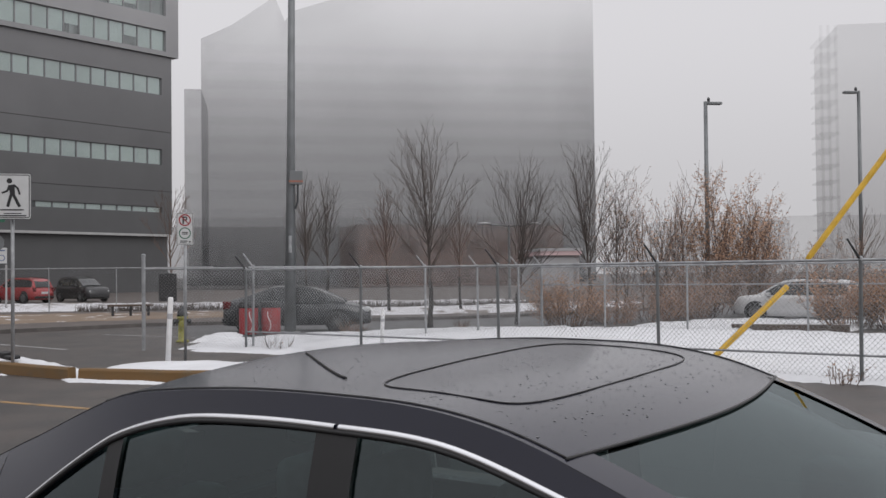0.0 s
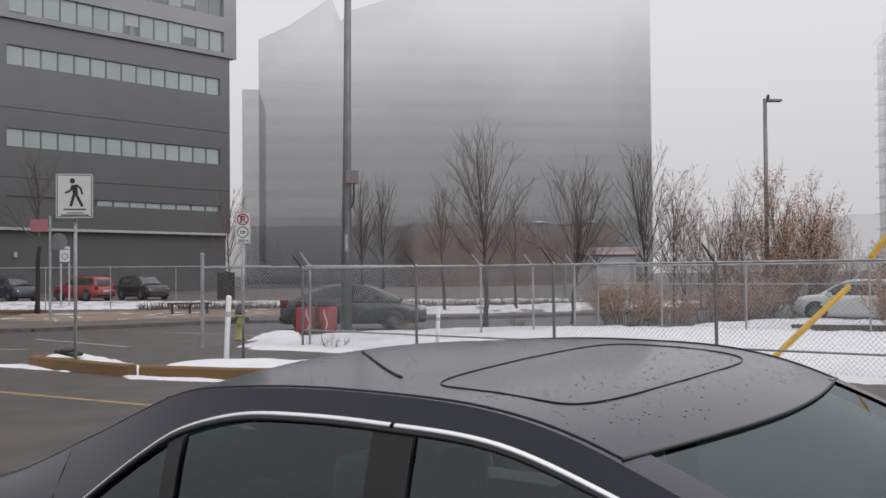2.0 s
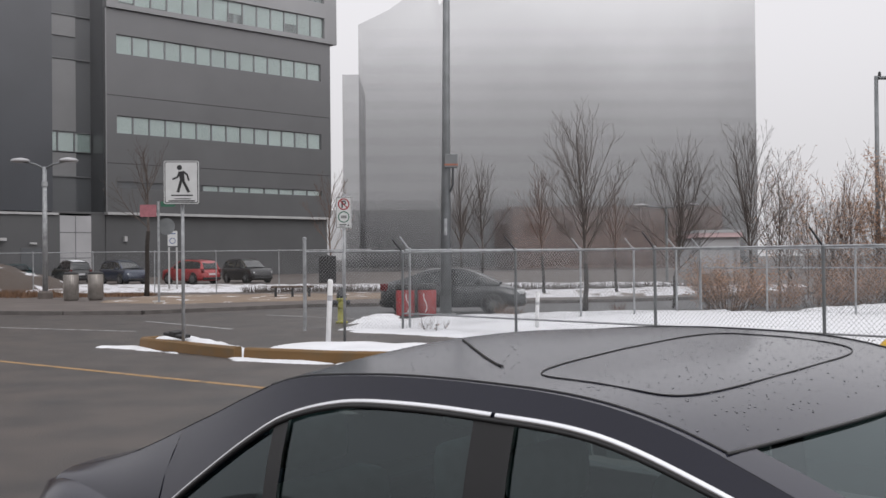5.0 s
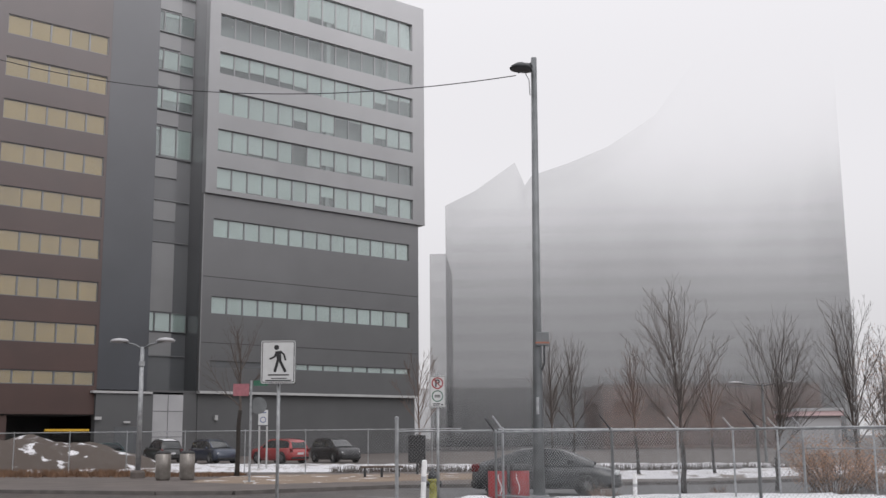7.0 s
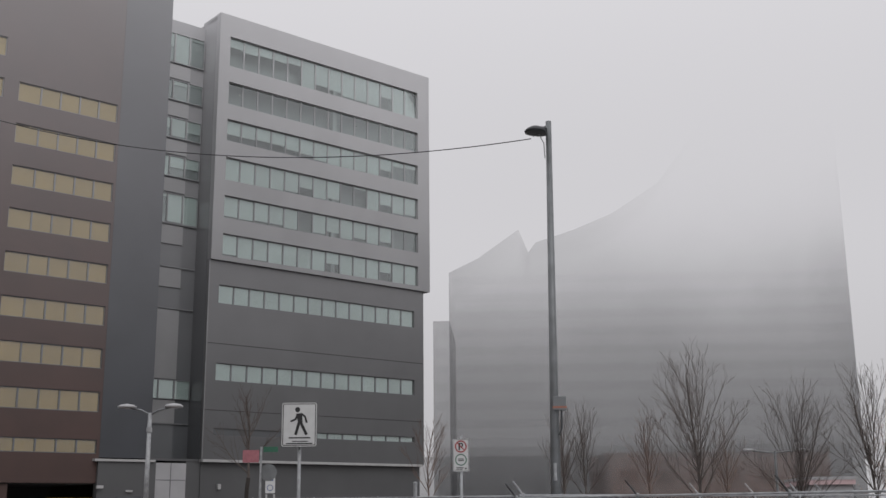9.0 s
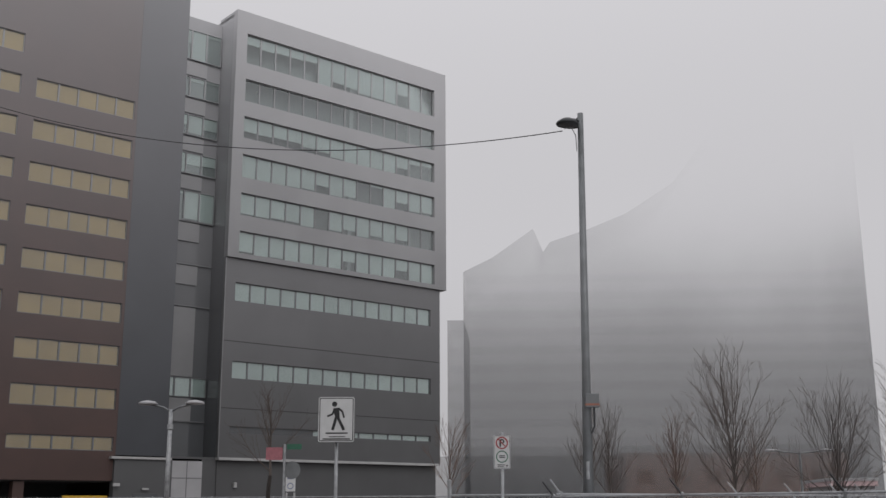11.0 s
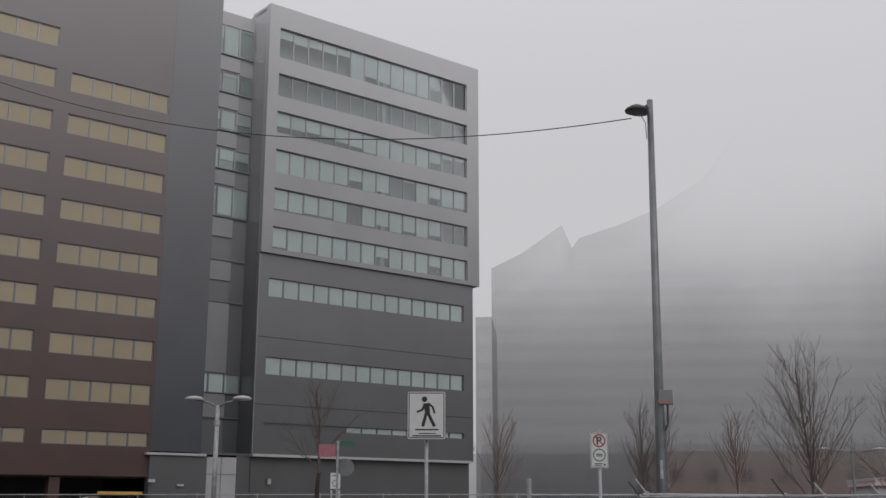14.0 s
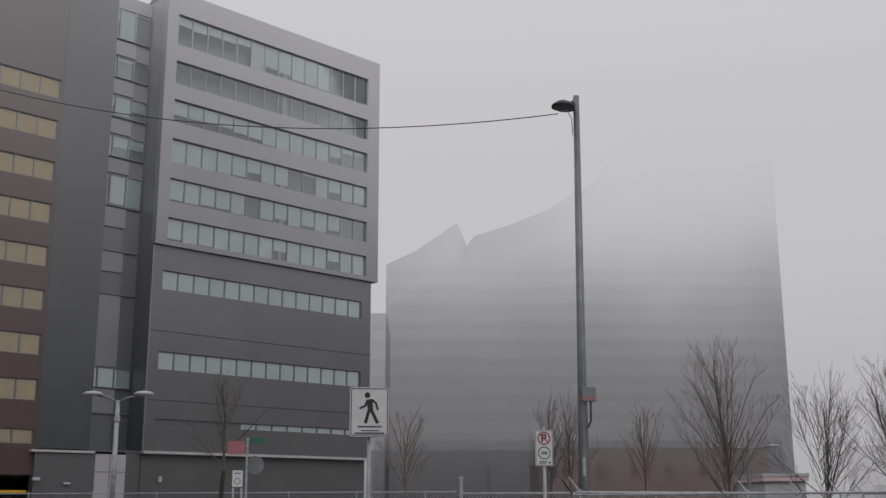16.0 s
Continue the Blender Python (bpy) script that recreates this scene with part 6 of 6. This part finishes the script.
def shrub(name, x, y, h, w, seed, label, stems, leaves, leaf_m, twig="twigred", z=0.0, size=0.06, level=2):
    """A many-stemmed shrub; leaves: how many dry leaves still hang on it."""
    rng = random.Random(seed)
    t = thing(name, pose(x, y, z), label, "shrub", "shrubs")
    bm, tips = bmesh.new(), []
    for i in range(int(stems * 0.65) if h > 2.5 else stems):
        a, r = rng.uniform(0, 2 * math.pi), w * 0.3 * math.sqrt(rng.random())
        base = Vector((r * math.cos(a), r * math.sin(a), -0.05))
        tilt = rng.uniform(0.08, 0.5) if h > 2.5 else rng.uniform(0.1, 1.1)
        d = Vector((math.cos(a) * tilt, math.sin(a) * tilt, 1)).normalized()
        limb(bm, base, d, h * rng.uniform(0.5, 0.92), 0.008 + 0.0025 * h, level, rng, 0.04, tips, 0.6)
    tagged(part("twig_mass", bm, M[twig], t), kind="stuff")
    if leaves:
        bm = bmesh.new()
        for _ in range(leaves):
            p, d = rng.choice(tips)
            leaf(bm, p - d * rng.uniform(0, 0.5) + Vector((rng.gauss(0, 0.05), rng.gauss(0, 0.05), rng.gauss(0, 0.05))), size * rng.uniform(0.6, 1.5), rng)
        tagged(part("leaves", bm, M[leaf_m], t, "dry curled leaves"), kind="stuff")
    return t


shrub("tall_shrub", 14.3, 42, 5.6, 2.6, 41, "tall shrub with a few dry tan leaves", 13, 2200, "leaftan")
shrub("tall_shrub", 17.2, 42.3, 5.7, 3.2, 42, "tall shrub full of dry orange-brown leaves", 18, 4200, "leafbrown", size=0.08)
shrub("tall_shrub", 15.7, 41.2, 4.8, 2.8, 48, "tall shrub with dry brown leaves", 14, 1500, "leafbrown", size=0.07)
shrub("tall_shrub", 18.2, 41.0, 4.2, 2.6, 49, "tall shrub with dry brown leaves", 12, 1500, "leafbrown", size=0.07)
shrub("tall_shrub", 19.0, 43.5, 5.0, 2.6, 43, "tall shrub with dry orange-brown leaves", 14, 2600, "leafbrown", size=0.075)
shrub("tall_shrub", 21.0, 44.5, 3.9, 2.4, 44, "tall bare shrub with a few dry leaves", 11, 500, "leaftan")
shrub("tall_shrub", 24.2, 46, 4.0, 2.6, 45, "tall shrub with dry brown leaves", 12, 1500, "leaftan")
shrub("tall_shrub", 27.5, 45, 3.6, 2.6, 46, "tall shrub with dry brown leaves", 11, 900, "leaftan")
shrub("bush", 9.35, 34.9, 1.75, 2.4, 47, "dense rust-brown twiggy bush in the yard corner", 90, 6500, "leafbrown", "twigtan", size=0.05, level=1)
for k, (x, y, h) in enumerate(((11.4, 36.4, 1.1), (12.9, 36.6, 1.2), (14.2, 37.2, 1.5), (15.6, 39.5, 2.2), (18.4, 40.5, 2.2), (21.5, 40.5, 2.1), (24.5, 40, 2.1))):
    shrub("bush", x, y, h, 2.2, 50 + k, "brown twiggy brush behind the fence", 48, 3200, "leaftan", "twigred" if k % 2 else "twigtan", size=0.05, level=1)
shrub("bush", 16.7, 30.8, 1.9, 2.2, 60, "rust-red bush beside the white car", 60, 4500, "leafbrown", "twigtan", size=0.06, level=1)
shrub("bush", 17.7, 30.0, 1.8, 2.2, 61, "rust-red bush beside the white car", 60, 4500, "leafbrown", "twigtan", size=0.06, level=1)
shrub("weed_clump", 2.3, 32.6, 0.5, 0.8, 62, "dry brown weed clump by the fence", 40, 250, "leaftan", "twigtan", size=0.035, level=1)
shrub("weed_clump", 5.75, 33.9, 0.38, 0.5, 63, "dry brown weed clump in the snow", 30, 160, "leaftan", "twigred", size=0.03, level=1)
shrub("weed_clump", 0.05, 26.3, 0.42, 0.7, 64, "dead dark weed at the foot of the fence", 12, 60, "leaftan", "twig", size=0.04, level=1)
shrub("weed_clump", 6.6, 18.2, 0.5, 0.5, 65, "dead weed stalks in the snow", 9, 40, "leaftan", "twig", size=0.03, level=1)
shrub("weed_clump", 8.3, 16.2, 0.4, 0.8, 66, "dead brown weeds at the foot of the fence", 16, 120, "leaftan", "twigtan", size=0.035, level=1)
shrub("weed_clump", 9.2, 15.0, 0.45, 0.8, 67, "dead brown weeds at the foot of the fence", 16, 120, "leaftan", "twigtan", size=0.035, level=1)

# soil mound with snow, dry grass along the pavement
bm = bmesh.new()
MOUND = Vector((-26.5, 62.5))
grid = {}
for i in range(49):
    for j in range(37):
        x, y = -9 + 18 * i / 48, -6 + 12 * j / 36
        d = max(0, 1 - (x / 8.6) ** 2 - (y / 5.6) ** 2)
        h = 1.75 * d ** 0.8 * (1 + 0.35 * noise.noise(Vector((x * 0.5, y * 0.5, 3))) + 0.12 * noise.noise(Vector((x * 1.7, y * 1.7, 1)))) - 0.05
        grid[i, j] = bm.verts.new((x, y, h))
for i in range(48):
    for j in range(36):
        bm.faces.new((grid[i, j], grid[i + 1, j], grid[i + 1, j + 1], grid[i, j + 1]))
M["mound"] = mat("soil_with_snow", (0.075, 0.058, 0.048), 0.95, var=0.25, scale=0.9, bump=0.8, bscale=10, col2=(0.62, 0.62, 0.64), lo=0.36, hi=0.41)
solo("soil_mound", bm, M["mound"], "mound of dark soil with patches of snow behind the fence", "mound", pose(MOUND.x - 1.2, MOUND.y - 1, 0.11, 0, 0, 8), smooth=True)
rng = random.Random(7)
bm = bmesh.new()
for _ in range(9500):
    x = rng.uniform(-31, -12.5)
    y = 54.6 - (x + 30) * 0.135 - rng.uniform(0.2, 3.4) * rng.random()
    if -17.5 < x < -12.5 and y < 50:
        continue
    hgt = rng.uniform(0.08, 0.42) * (1 if x < -17 else 0.55)
    a = rng.uniform(0, 6.3)
    p = Vector((x, y, 0.1))
    w = Vector((math.cos(a), math.sin(a), 0)) * 0.018
    q = p + Vector((rng.gauss(0, 0.12), rng.gauss(0, 0.12), hgt))
    bm.faces.new([bm.verts.new(v) for v in (p - w, p + w, q)])
solo("dry_grass", bm, M["drygrass"], "dry rust-brown grass along the pavement", "grass", kind="stuff")
rng = random.Random(8)
bm = bmesh.new()
for _ in range(2600):
    x, y = rng.uniform(-9, 14), 0
    y = 55.6 + rng.uniform(-0.5, 0.6) + (0.05 * x)
    p = Vector((x, y, 0.1))
    q = p + Vector((rng.gauss(0, 0.06), rng.gauss(0, 0.06), rng.uniform(0.15, 0.45)))
    w = Vector((0.015, 0, 0))
    bm.faces.new([bm.verts.new(v) for v in (p - w, p + w, q)])
solo("dry_stalks", bm, M["twig"], "thin dead stalks at the edge of the snow", "grass", kind="stuff")
